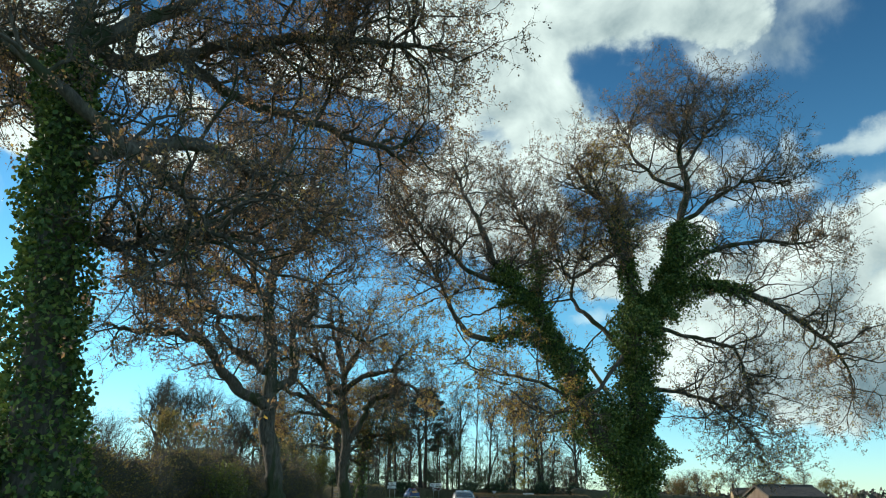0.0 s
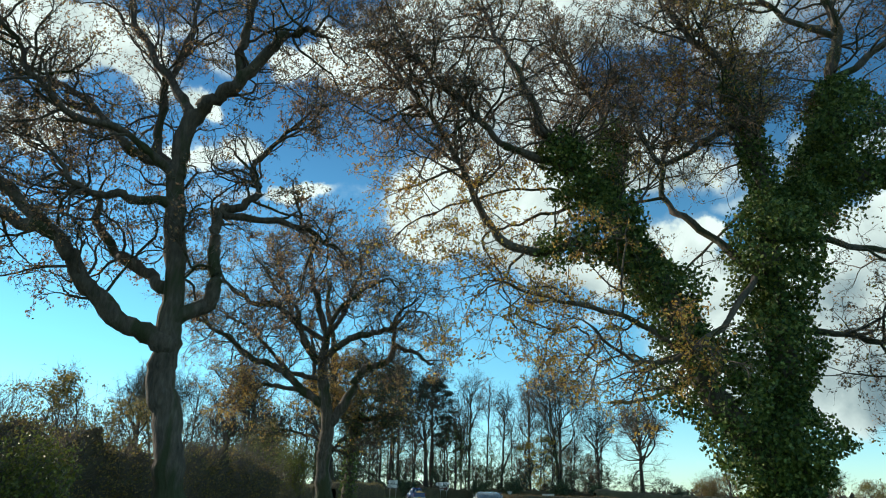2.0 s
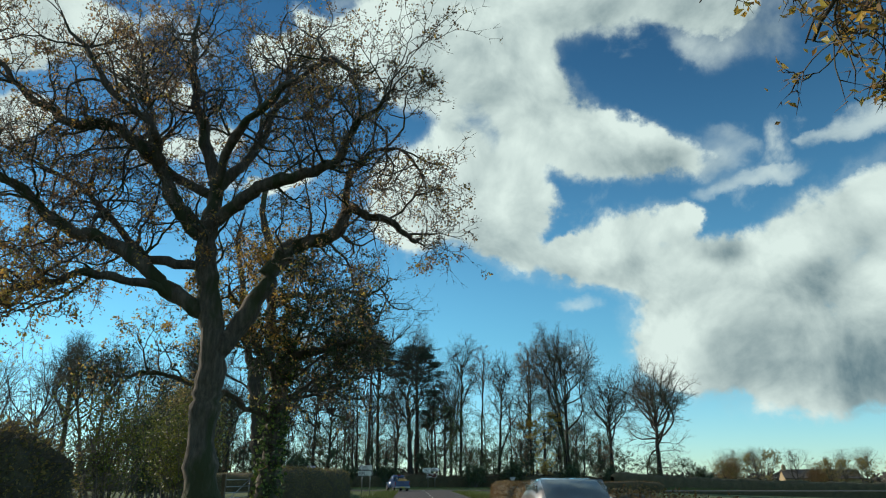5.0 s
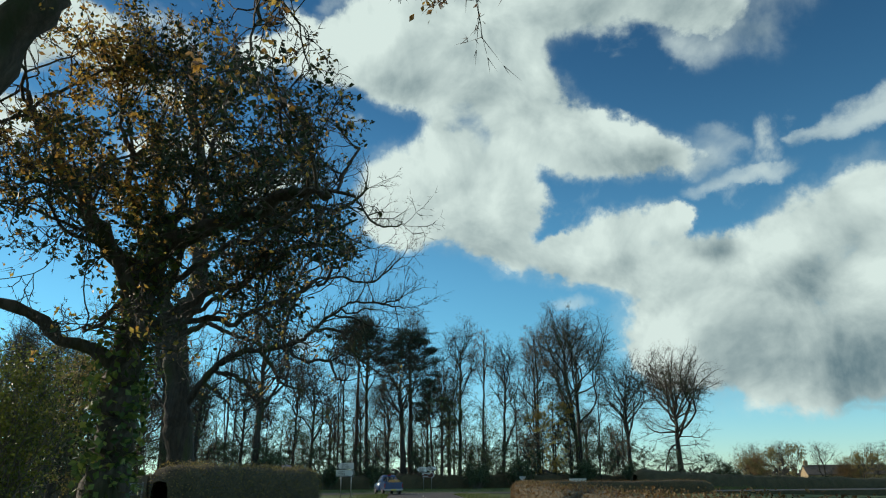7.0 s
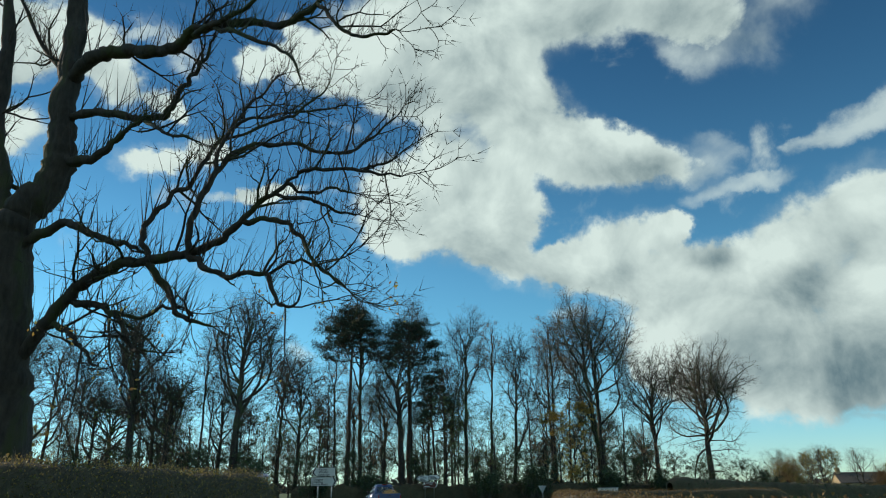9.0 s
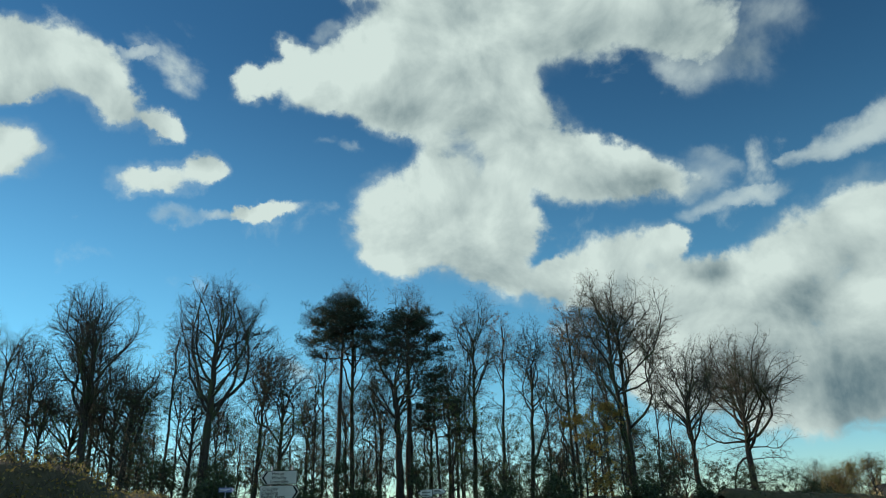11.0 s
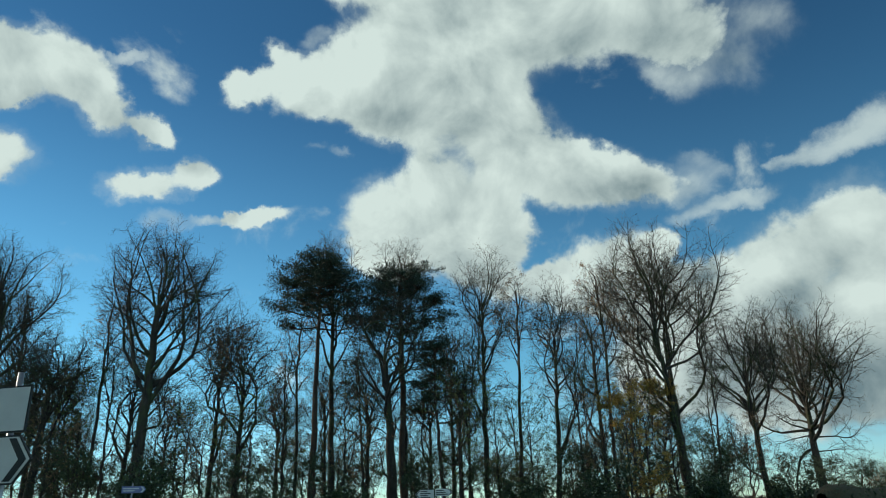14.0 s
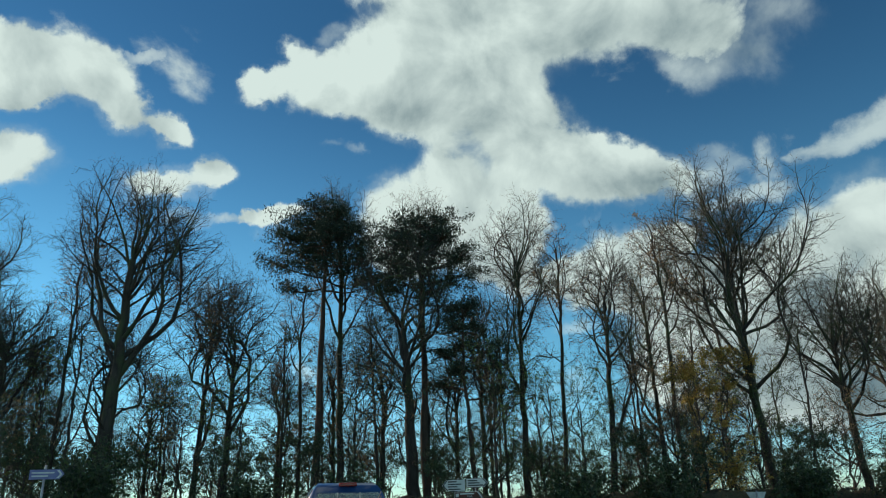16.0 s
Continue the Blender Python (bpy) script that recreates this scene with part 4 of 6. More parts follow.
hedge_tree("ivy_clad_oak_tree", 16, (9.3, 40.8), "forked oak whose trunk and limbs are thick with dark ivy", "tree", (
    (0.62, (1.6, 0, 1), (1.6, 0, 3.6), (1.9, 0, 6.8), (1.9, 0, 10.1), (3, 0, 12.2), (4.8, 0, 14), (5.4, -0, 17.4), (6.1, 0, 20.1), (5.8, 0, 22.5), (6.9, 0, 25.9)),
    (0.5, (0.9, 0, 1.8), (-0.5, -0.2, 4.5), (-1.7, -0.3, 7.3), (-2.8, -0.5, 9.6), (-4.2, -0.7, 11.8), (-5.5, -0.8, 13.4), (-6.6, -1, 14.6)),
    (0.22, (-2.5, 0, 9.6), (-5.2, -0.2, 10.3), (-6.9, -0.3, 9.9), (-8.6, -0.5, 10.9), (-9.6, -0.7, 13.3), (-11.4, -0.8, 16.1), (-12.8, -1, 17.5)),
    (0.16, (-5.4, -1, 13.2), (-7.9, -1.2, 13.8), (-9.6, -1.5, 15.5), (-11, -1.8, 16.5), (-12.4, -2, 18.9)),
    (0.2, (-6.4, -1, 14.4), (-7.2, -0.7, 16.9), (-8.3, -0.3, 19.3), (-9, 0, 21.5)),
    (0.18, (-4, 0, 11.8), (-3.3, 0.7, 14.8), (-4.2, 1.3, 17.7), (-5.2, 2, 20.8)),
    (0.3, (1.9, 0, 10.1), (2, 0, 13.6), (1.4, 0, 16.2), (1.2, 0, 18.1), (-0.3, 0, 20), (-1.3, 0, 21.6)),
    (0.16, (1.6, 0, 16), (0.2, 0.2, 14.8), (-1.6, 0.5, 14.1), (-2.3, 0.8, 16), (-2.5, 1, 18.4)),
    (0.26, (3.7, 0, 12), (6.2, -0.2, 13.3), (8.8, -0.4, 12.9), (11.2, -0.6, 11.5), (13.4, -0.8, 9.4), (13.9, -1, 6.8)),
    (0.18, (4.9, 0, 14.2), (6.9, 0.2, 15.6), (10, 0.5, 16.5), (13.3, 0.8, 16.6), (14.9, 1, 17.1)),
    (0.16, (5.5, -0, 17.4), (7.7, -0.7, 19), (9.6, -1.3, 19.9), (11.7, -2, 19.3)),
    (0.16, (5.9, 0, 19.9), (3.9, 0.3, 21), (2.7, 0.7, 23.6), (3.8, 1, 26.9)),
    (0.12, (6, 0, 21.3), (7.5, -0.5, 23.5), (9, -1, 25.3)),
    (0.14, (2.9, 0, 11), (5.3, -0.8, 10), (7.2, -1.5, 9.2), (7.4, -2.2, 6.9), (7, -3, 5.3)),
    (0.14, (2, 0, 7.1), (4.7, -0.7, 6.7), (6.5, -1.3, 5.8), (7.9, -2, 3.9)),
    (0.16, (1.8, 0, 8.8), (-0.6, 0.8, 11.6), (-1.4, 1.5, 13.3), (-0.4, 2.2, 16.2), (1.7, 3, 18.5)),
    (0.12, (-0.5, 0, 4.5), (-2.4, -0.8, 6.6), (-4.7, -1.5, 7.4), (-6.7, -2.2, 7.6), (-8.9, -3, 8.1)),
    (0.14, (1.8, 0, 10.1), (0.2, -1, 7.9), (-2.1, -2, 5.9), (-4.1, -3, 5.4), (-5.9, -4, 6.5)),
    (0.07, (-3, 1.7, 12.2), (-5.6, 2.3, 12.6), (-7.3, 2.9, 12.1), (-8.5, 3.5, 11.8), (-7.7, 4.1, 9.9), (-7.2, 4.7, 8.5)),
    (0.06, (1.4, 2.7, 13), (0.4, 3.2, 10.9), (-2.1, 3.7, 8.3), (-3.4, 4.2, 8), (-4.3, 4.7, 6.6)),
    (0.06, (-3.3, 2.7, 12.9), (-6.1, 3.2, 14), (-9.2, 3.7, 13.6), (-11.6, 4.2, 12.8), (-12.6, 4.7, 11.9)),
    (0.05, (-4.3, 2.2, 7), (-4.3, 3, 6.8), (-4.7, 3.7, 6.3), (-5.2, 4.5, 6.1), (-4.7, 5.2, 5)),
    (0.045, (-3.7, 3.2, 7.8), (-4.6, 3.9, 8), (-5.6, 4.5, 7.8), (-6.1, 5.2, 6.3)),
    (0.04, (-6.1, 3.2, 8.7), (-7.3, 4.2, 8.6), (-7, 5.2, 8.2))),
    boughs=900, bough=1.5, taper=0.88, up=0.02,
    keep=lambda p: ~((p[:, 0] < -7.2) & (p[:, 2] < 7.8 + 0.75 * (p[:, 1] - 2.2)) | (p[:, 2] < 3.9 + 0.25 * p[:, 1]) & (p[:, 0] < -1.0) | (p[:, 1] > 6.0) & (p[:, 2] < 13)),
    start=lambda p: np.where(p[:, 2] < 13.5 + 0.8 * p[:, 1], np.where(p[:, 0] < -1.5, 0.22, np.where(p[:, 0] < 2.5, 0.05, 0.8)), 1.0),
    crown=((OAKLEAF, 115000, 0.10, "dull brown leaves", lambda p: np.where((p[:, 2] < 13.8 + 0.8 * p[:, 1]) & (p[:, 0] < 2.5), 0.1, 1.0)),
           (GOLDLEAF, 27000, 0.12, "orange and yellow leaves",
            lambda p: np.where(p[:, 2] < 13.8 + 0.8 * p[:, 1], np.where(p[:, 0] < -1.5, 1.0, 0.1), 0.6 * np.exp(-((p[:, 0] - 1) / 2.2) ** 2) * (p[:, 2] > 15) * (p[:, 2] < 24)))),
    ivy=((0, 46000, 0.0, 0.68, 1.7), (1, 22000, 0.0, 0.9, 1.3), (2, 2500, 0.0, 0.3, 0.6), (6, 6500, 0.0, 0.5, 0.9), (8, 4500, 0.0, 0.4, 0.9), (5, 3000, 0.0, 0.4, 0.8)),
    stubs=((PALE, 0.13, (2.3, 5.2, 7.3), (1.6, 4.8, 6.8), (0.1, 4.4, 6), (-1.5, 4, 5.3), (-2.6, 3.6, 5), (-3.6, 3.2, 4.9)),))


# ---- trees of the wood across the junction ----
def shoots(rng, P, R, spacing, share, least, angle, segs, wander, up, ratio, thin, first=0.2, tip=0.35, out=0.0):
    """Side shoots along N lines, evenly spaced and alternating round them: each as long as a share of what the line still has to go."""
    n, k, _ = P.shape
    ln = np.linalg.norm(np.diff(P, axis=1), axis=2).sum(1)
    many = np.maximum(1, np.round(ln * (1 - first) / spacing)).astype(int)
    i = np.repeat(np.arange(n), many)
    j = np.concatenate([np.arange(m) for m in many])
    f = first + (1 - first) * (j + rng.random(len(i))) / many[i]
    at = np.minimum(f * (k - 1), k - 1.001)
    k0 = at.astype(int)
    w = (at - k0)[:, None]
    p = P[i, k0] * (1 - w) + P[i, k0 + 1] * w
    d0 = unit(P[i, k0 + 1] - P[i, k0])
    u = unit(np.cross(d0, np.where(np.abs(d0[:, 2:3]) > 0.9, np.array([1.0, 0, 0]), np.array([0, 0, 1.0]))))
    v = np.cross(d0, u)
    turn = (j * 2.4 + rng.normal(0, 0.5, len(i)) + (i % 7))[:, None]
    a = np.radians(rng.normal(angle, 11, (len(i), 1)))
    d = unit(d0 * np.cos(a) + (u * np.cos(turn) + v * np.sin(turn)) * np.sin(a) + np.array([0, 0, up]) + out * unit(p * np.array([1, 1, 0])))
    length = (share * ln[i] * (1 - f) + least) * rng.uniform(0.55, 1.3, len(i))
    r = np.minimum(R[i, k0] * ratio, thin * length + 0.006)
    Q, S = [p], [r]
    for g in range(segs):
        d = unit(d + rng.normal(0, wander, d.shape) + np.array([0, 0, up * 0.5]))
        p = p + d * (length / segs)[:, None]
        Q.append(p), S.append(r * (1 - (1 - tip) * (g + 1) / segs))
    return np.stack(Q, 1), np.stack(S, 1)


def wood_tree(seed, height, spread, trunk_r, clear, leader=0.5, boughs=13, widest=0.62, low=0, crook=0.14, bark=FARBARK, twig=FARTWIG, lean=0.03, wide_angle=62, steep=20, lift=0.1,
              crown=None, name="tree", label="", fine=1.0, stems=1):
    """One tree to copy: a stem bare up to the share clear of its height, boughs that run out to a domed outline, and four ages of side shoots on them."""
    rng = np.random.default_rng(seed)
    root = thing(name, Matrix(), label, "tree", "trees of the wood")
    top = height * (clear + (1 - clear) * leader)
    n = max(10, int(top / 0.9))
    lines, foot = [], np.zeros(2)
    for s_ in range(stems):
        sway = np.cumsum(np.cumsum(rng.normal(0, lean * 0.2, (n, 2)), 0), 0)
        t = np.linspace(0, 1, n)[:, None]
        az0 = rng.uniform(0, 6.28) if s_ == 0 else az0 + 6.28 / stems + rng.normal(0, 0.4)
        fan = np.array([math.cos(az0), math.sin(az0)]) * (0.0 if stems == 1 else spread * 0.3) * t ** 1.4 + (0 if stems == 1 else 0.5) * np.array([math.cos(az0), math.sin(az0)])
        stem = np.column_stack([np.clip(sway - sway[0], -spread * 0.25, spread * 0.25) + fan, np.linspace(-0.3, top, n)])
        stem[1:, :2] += rng.normal(0, 0.05, (n - 1, 2))
        R = trunk_r * (1 - 0.6 * np.linspace(0, 1, n)) * (1 + 0.45 * np.exp(-np.linspace(0, top, n) / 0.6)) / stems ** 0.35
        child("trunk" if s_ == 0 else "stem", mesh_np("wood_trunk", *tubes(np.concatenate([stem, stem[-1:] + [[0, 0, 0.15]]])[None], np.concatenate([R, [0.01]])[None], 10), bark), root)
        lines.append((stem, R))
    P, Rr = [], []
    total = boughs + low
    for k in range(total):
        stem, R = lines[k % stems]
        if k < boughs:
            g = (k / max(boughs - 1, 1)) ** 0.75
            h0 = height * clear * rng.uniform(0.85, 1.1) * (1 - g) + top * g
        else:
            g, h0 = -0.2, height * clear * rng.uniform(0.35, 0.95)
        k0 = int(np.clip(np.searchsorted(stem[:, 2], h0), 2, n - 1))
        az = k * 2.4 + rng.normal(0, 0.45)
        tilt = np.radians(np.interp(g, (0, 1), (wide_angle, steep)) + rng.normal(0, 9))
        d = np.array([math.cos(az) * math.sin(tilt), math.sin(az) * math.sin(tilt), math.cos(tilt)])
        p = stem[k0] + (0 if k0 == n - 1 else rng.random()) * (stem[min(k0 + 1, n - 1)] - stem[k0])
        line = [p]
        bend = rng.normal(0, crook * 0.5, 3)
        stretch = rng.uniform(0.84, 1.0) if k < boughs else rng.uniform(0.35, 0.8)
        for step_ in range(60):
            if step_ % 4 == 0:
                bend = rng.normal(0, crook * 0.6, 3)
            d = unit(d + bend + rng.normal(0, crook, 3) + np.array([0, 0, lift * (0.3 + 0.7 * (step_ > 3))]))
            p = p + d * 0.55
            line.append(p)
            u = (p[2] / height - clear) / (1 - clear)
            if k >= boughs:
                u = max(u, widest * 0.8)
            dome = math.sqrt(max(0.0, 1 - ((u - widest) / (1 - widest)) ** 2)) if u > widest else 0.5 + 0.5 * max(u, 0) / widest
            lob = 1 + 0.28 * noise.noise(Vector((math.cos(az) * 1.2 + seed, math.sin(az) * 1.2, u * 2.5)))
            if math.hypot(p[0] - stem[-1][0] * 0.6, p[1] - stem[-1][1] * 0.6) > spread * dome * lob * stretch or p[2] > height * (0.9 + 0.1 * stretch) - 0.8:
                break
        line = np.array(line)
        if len(line) < 3:
            continue
        ln = 0.55 * len(line)
        s0 = np.linspace(0, len(line) - 1, 12)
        Q = np.stack([np.interp(s0, np.arange(len(line)), line[:, c]) for c in range(3)], 1)
        r = min(R[k0] * 0.66, 0.0125 * ln + 0.015)
        P.append(Q), Rr.append(r * (1 - 0.9 * np.linspace(0, 1, 12) ** 0.85))
    B1 = (np.array(P), np.array(Rr))
    B2 = shoots(rng, *B1, 0.5 / fine, 0.38, 0.95, 44, 6, crook * 1.2, 0.03, 0.62, 0.009, 0.27)
    B3 = shoots(rng, *B2, 0.38 / fine, 0.4, 0.52, 44, 3, crook * 1.3, 0.03, 0.8, 0.011, 0.1)
    B4 = shoots(rng, *B3, 0.30 / fine, 0.4, 0.42, 40, 1, 0.14, 0.04, 0.95, 0.014, 0.1)
    B5 = shoots(rng, *B4, 0.44 / fine, 0.3, 0.3, 38, 1, 0.1, 0.04, 1.0, 0.014, 0.1)
    child("branching", mesh_np("wood_branches", *join([tubes(*B1, 7), tubes(*B2, 4), tubes(*B3, 3)]), bark), root, kind="stuff")
    slim = [(a[0][:, [0, -1]], np.maximum(a[1][:, [0, -1]], 0.0105)) for a in (B4, B5)]
    child("twig_growth", mesh_np("wood_twigs", *join([spikes(*a) for a in slim]), twig), root, kind="stuff")
    if crown:
        mat, count, size, low_, high, who = crown
        p, _, _ = on_lines(rng, slim[:1], count * 4)
        clump = np.array([noise.noise(Vector(q) * 0.6 + Vector((seed, 0, 0))) for q in p])
        p = p[(p[:, 2] > low_ * height) & (p[:, 2] < high * height) & (rng.random(len(p)) < np.clip(0.5 + 1.6 * clump, 0.02, 1))][:count // 3]
        if len(p):
            child("crown", mesh_np("wood_leaves", *leaves(rng, np.repeat(p, 3, 0), size, 0.6, 0.3, 0.1), mat, False), root, who, kind="stuff")
    return root


def pine_tree(seed, height, spread, clear, pads=22, trunk_r=0.36, tufts=950, lop=0.0):
    """A tall bare-stemmed pine: dark flat shelves of needle tufts, longer to one side by lop."""
    rng = np.random.default_rng(seed)
    root = thing("pine_tree", Matrix(), "tall pine with a bare trunk and dark green flat crown", "tree", "trees of the wood")
    z = np.linspace(-0.3, height * 0.96, 18)
    P = np.stack([np.cumsum(rng.normal(0, 0.06, 18)), np.cumsum(rng.normal(0, 0.06, 18)), z], 1)
    P[:, :2] -= P[0, :2]
    R = trunk_r * (1 - 0.72 * np.linspace(0, 1, 18)) * (1 + 0.3 * np.exp(-np.linspace(0, 1, 18) * 30))
    child("trunk", mesh_np("pine_trunk", *tubes(P[None], R[None], 10), PINEBARK), root, "bare reddish trunk")
    chunks, boughs, sprays = [], [], []
    for k in range(pads):
        g = ((k + 0.5) / pads) ** 0.8
        h = height * (clear + (1.0 - clear) * g)
        a = k * 2.4 + rng.normal(0, 0.3)
        reach = spread * (1.0 - 0.5 * g ** 2.5) * rng.uniform(0.45, 0.95) * (1 - lop * math.cos(a))
        z0 = h - 0.1 * reach - 0.4
        foot = np.array([np.interp(z0, z, P[:, 0]), np.interp(z0, z, P[:, 1]), z0])
        end = np.array([foot[0] + math.cos(a) * reach, foot[1] + math.sin(a) * reach, h])
        line = curve([foot, (foot + end) / 2 + rng.normal(0, 0.2, 3) + np.array([0, 0, -0.15]), end], 4, rng, 0.07)
        boughs.append(line)
        size = spread * rng.uniform(0.22, 0.36)
        m = 16
        c = end[None] + rng.normal(0, 1, (m, 3)) * np.array([size * 0.6, size * 0.6, size * 0.22]) - np.array([math.cos(a), math.sin(a), 0]) * size * 0.3
        c[:, 2] -= 0.12 * ((c[:, :2] - end[:2]) ** 2).sum(1) / size
        for q in c:
            sprays.append(np.stack([line[-3] + rng.normal(0, 0.05, 3), (line[-2] + q) / 2 + rng.normal(0, 0.1, 3), q]))
        tuft = np.repeat(c, tufts // m, 0)
        tuft = tuft + rng.normal(0, 1, tuft.shape) * np.array([0.2, 0.2, 0.12]) * size
        chunks.append(leaves(rng, tuft, 0.25, 0.28, -0.9, 0.03))
    B, T = np.array(boughs), np.array(sprays)
    child("branching", mesh_np("pine_branches", *join([tubes(B, np.tile(np.linspace(0.09, 0.03, B.shape[1]), (pads, 1)), 6), tubes(T, np.tile(np.array([0.03, 0.02, 0.01]), (len(T), 1)), 3)]), PINEBARK), root, kind="stuff")
    child("crown", mesh_np("pine_needles", *join(chunks), NEEDLE, False), root, "dark needle tufts", kind="stuff")
    return root


big_oak = wood_tree(31, 28.2, 6.2, 0.62, 0.34, 0.55, 26, 0.62, 3, 0.12, lift=0.08, wide_angle=60, steep=20, label="tall broad-headed leafless oak with dense fine branches")
tall = [wood_tree(32, 29.5, 3.6, 0.34, 0.44, 0.62, 17, 0.62, 3, 0.13, lift=0.16, wide_angle=42, steep=12, twig=FARTWIG_SUNLIT, label="tall slender leafless tree with a small high crown"),
        wood_tree(33, 27.0, 3.5, 0.30, 0.38, 0.6, 17, 0.6, 4, 0.15, lift=0.12, wide_angle=46, twig=FARTWIG_SUNLIT, label="slender leafless ash with twigs in a pale sunlit tone"),
        wood_tree(34, 23.5, 3.9, 0.30, 0.36, 0.5, 18, 0.6, 6, 0.19, crown=(OAKLEAF, 1500, 0.12, 0.1, 0.8, "a few brown leaves"), label="crooked woodland tree with a few brown leaves"),
        wood_tree(35, 25.5, 2.5, 0.22, 0.42, 0.85, 14, 0.5, 8, 0.14, crown=(OAKLEAF, 2500, 0.12, 0.5, 1.0, "brown withered leaves"), label="thin straight tree with brown leaves high up", lean=0.05)]
round_oak = wood_tree(46, 22.0, 8.8, 0.52, 0.27, 0.35, 30, 0.42, 9, 0.16, wide_angle=98, steep=18, lift=0.035, lean=0.012, twig=FARTWIG_SUNLIT, label="round-headed leafless oak at the edge of the wood")
wide = wood_tree(42, 28.5, 9.0, 0.52, 0.33, 0.45, 22, 0.56, 4, 0.14, lift=0.1, twig=FARTWIG_SUNLIT, label="large leafless tree with a wide high crown", stems=2)
dark_oak = wood_tree(43, 22, 6.2, 0.55, 0.3, 0.5, 19, 0.55, 5, 0.18, wide_angle=68, crown=(HOLLYLEAF, 3600, 0.13, 0.15, 0.8, "dark ivy leaves"),
                     label="big dark-trunked oak with ivy among its bare branches")
crook = wood_tree(44, 20.5, 4.8, 0.34, 0.28, 0.45, 17, 0.58, 6, 0.2, wide_angle=60, crown=(OAKLEAF, 1500, 0.11, 0.05, 0.9, "a few brown leaves"), label="crooked spreading tree with a few withered leaves")
fan_oak = wood_tree(45, 20.5, 5.2, 0.36, 0.24, 0.5, 21, 0.6, 3, 0.12, lift=0.09, wide_angle=56, steep=14, lean=0.012, label="leafless tree with a dense upright fan of branches")
thin = [wood_tree(51, 18, 2.8, 0.15, 0.30, 0.75, 10, 0.5, 8, 0.17, crown=(HOLLYLEAF, 2600, 0.11, 0.03, 0.85, "dark sparse leaves"), label="thin young tree with sparse dark leaves", lean=0.05, fine=0.8),
        wood_tree(52, 14, 3.6, 0.14, 0.2, 0.5, 10, 0.5, 6, 0.2, crown=(IVYLEAF, 3800, 0.11, 0.02, 0.95, "dark green leaves"), label="thin understorey tree with dark green leaves", lean=0.05, fine=0.8),
        wood_tree(53, 12.5, 3.8, 0.14, 0.18, 0.5, 10, 0.5, 6, 0.2, crown=(OAKLEAF, 3500, 0.11, 0.02, 0.95, "brown leaves"), label="understorey tree with brown withered leaves", lean=0.05, fine=0.8),
        wood_tree(54, 11, 2.8, 0.13, 0.16, 0.6, 10, 0.5, 6, 0.16, crown=(GOLDLEAF, 9000, 0.12, 0.02, 0.98, "golden brown leaves"), label="young beech with golden brown leaves", lean=0.05, fine=0.8),
        wood_tree(55, 7.0, 3.2, 0.08, 0.08, 0.5, 12, 0.45, 3, 0.2, crown=(HOLLYLEAF, 6000, 0.12, 0.0, 1.0, "dark leaves"), label="bushy dark-leaved hazel under the trees", lean=0.05, fine=0.8)]
small = [wood_tree(61, 11, 4.2, 0.2, 0.18, 0.4, 14, 0.5, 3, 0.17, twig=FARTWIG_SUNLIT, label="small leafless field tree with fine twigs in a pale sunlit tone", fine=0.9),
         wood_tree(62, 9, 3.8, 0.17, 0.12, 0.4, 12, 0.5, 3, 0.18, twig=FARTWIG_SUNLIT, crown=(HEDGELEAF, 6000, 0.14, 0.05, 0.97, "brown leaves"), label="small hedgerow tree with thin yellow-brown leaves", fine=0.9)]
pine_a, pine_b = pine_tree(71, 25.2, 5.4, 0.74, 30, tufts=900, lop=0.1), pine_tree(72, 23.6, 5.2, 0.72, 26, tufts=800)
pine_c = pine_tree(73, 16, 3.6, 0.55, 12, 0.22, 600)
prng = random.Random(9)


def plant(first, spots):
    """The tree itself stands on the first spot, copies on the others: (x, y, height factor, turn)."""
    for k, (x, y, s, turn) in enumerate(spots):
        m = Matrix.Translation((x, y, fall(x, y))) @ pose(0, 0, 0, prng.uniform(-2, 2), prng.uniform(-2, 2), turn)
        if k == 0:
            ob = first
        else:
            ob = copy_thing(first, m)
        ob.matrix_basis = m @ Matrix.Diagonal((s, s, s, 1))


plant(big_oak, ((-26.8, 161, 1.0, 20), (-40.0, 161, 0.97, 140), (-66, 166, 0.95, 250)))
plant(tall[0], ((-11.0, 169, 1.02, 10), (-4.0, 170, 1.0, 200), (-46, 176, 0.94, 80)))
plant(tall[1], ((3.6, 166, 1.0, 60), (-56, 170, 0.95, 190), (17.0, 174, 0.92, 300)))
plant(tall[2], ((10.2, 166, 1.0, 0), (-22.6, 168, 0.97, 90), (-48.5, 165, 0.95, 210), (1.0, 174, 0.95, 40)))
plant(tall[3], ((7.4, 170, 1.0, 0), (16.2, 167, 1.0, 90), (-32.5, 165, 0.9, 200), (-15.5, 174, 0.92, 260)))
plant(round_oak, ((42.0, 178, 1.14, 0), (-54, 186, 0.95, 120)))
plant(wide, ((22.3, 165, 1.0, 0), (-60, 163, 0.9, 130)))
plant(dark_oak, ((-4.9, 162, 1.0, 0), (-36.5, 163, 0.88, 150)))
plant(fan_oak, ((30.5, 167, 1.05, 120), (-40.5, 170, 1.0, 20)))
plant(crook, ((-19.2, 164, 1.0, 0), (-31.0, 169, 0.95, 200), (-45, 161, 0.85, 260), (-8.0, 172, 0.9, 310)))
plant(thin[0], ((-7.6, 164, 1.0, 0), (2.0, 165, 0.95, 80), (12.4, 164, 0.9, 160), (24.5, 163, 0.9, 240), (-15.2, 166, 1.0, 310), (-31, 164, 1.0, 45), (18.6, 170, 1.05, 120), (-42, 168, 1.0, 10)))
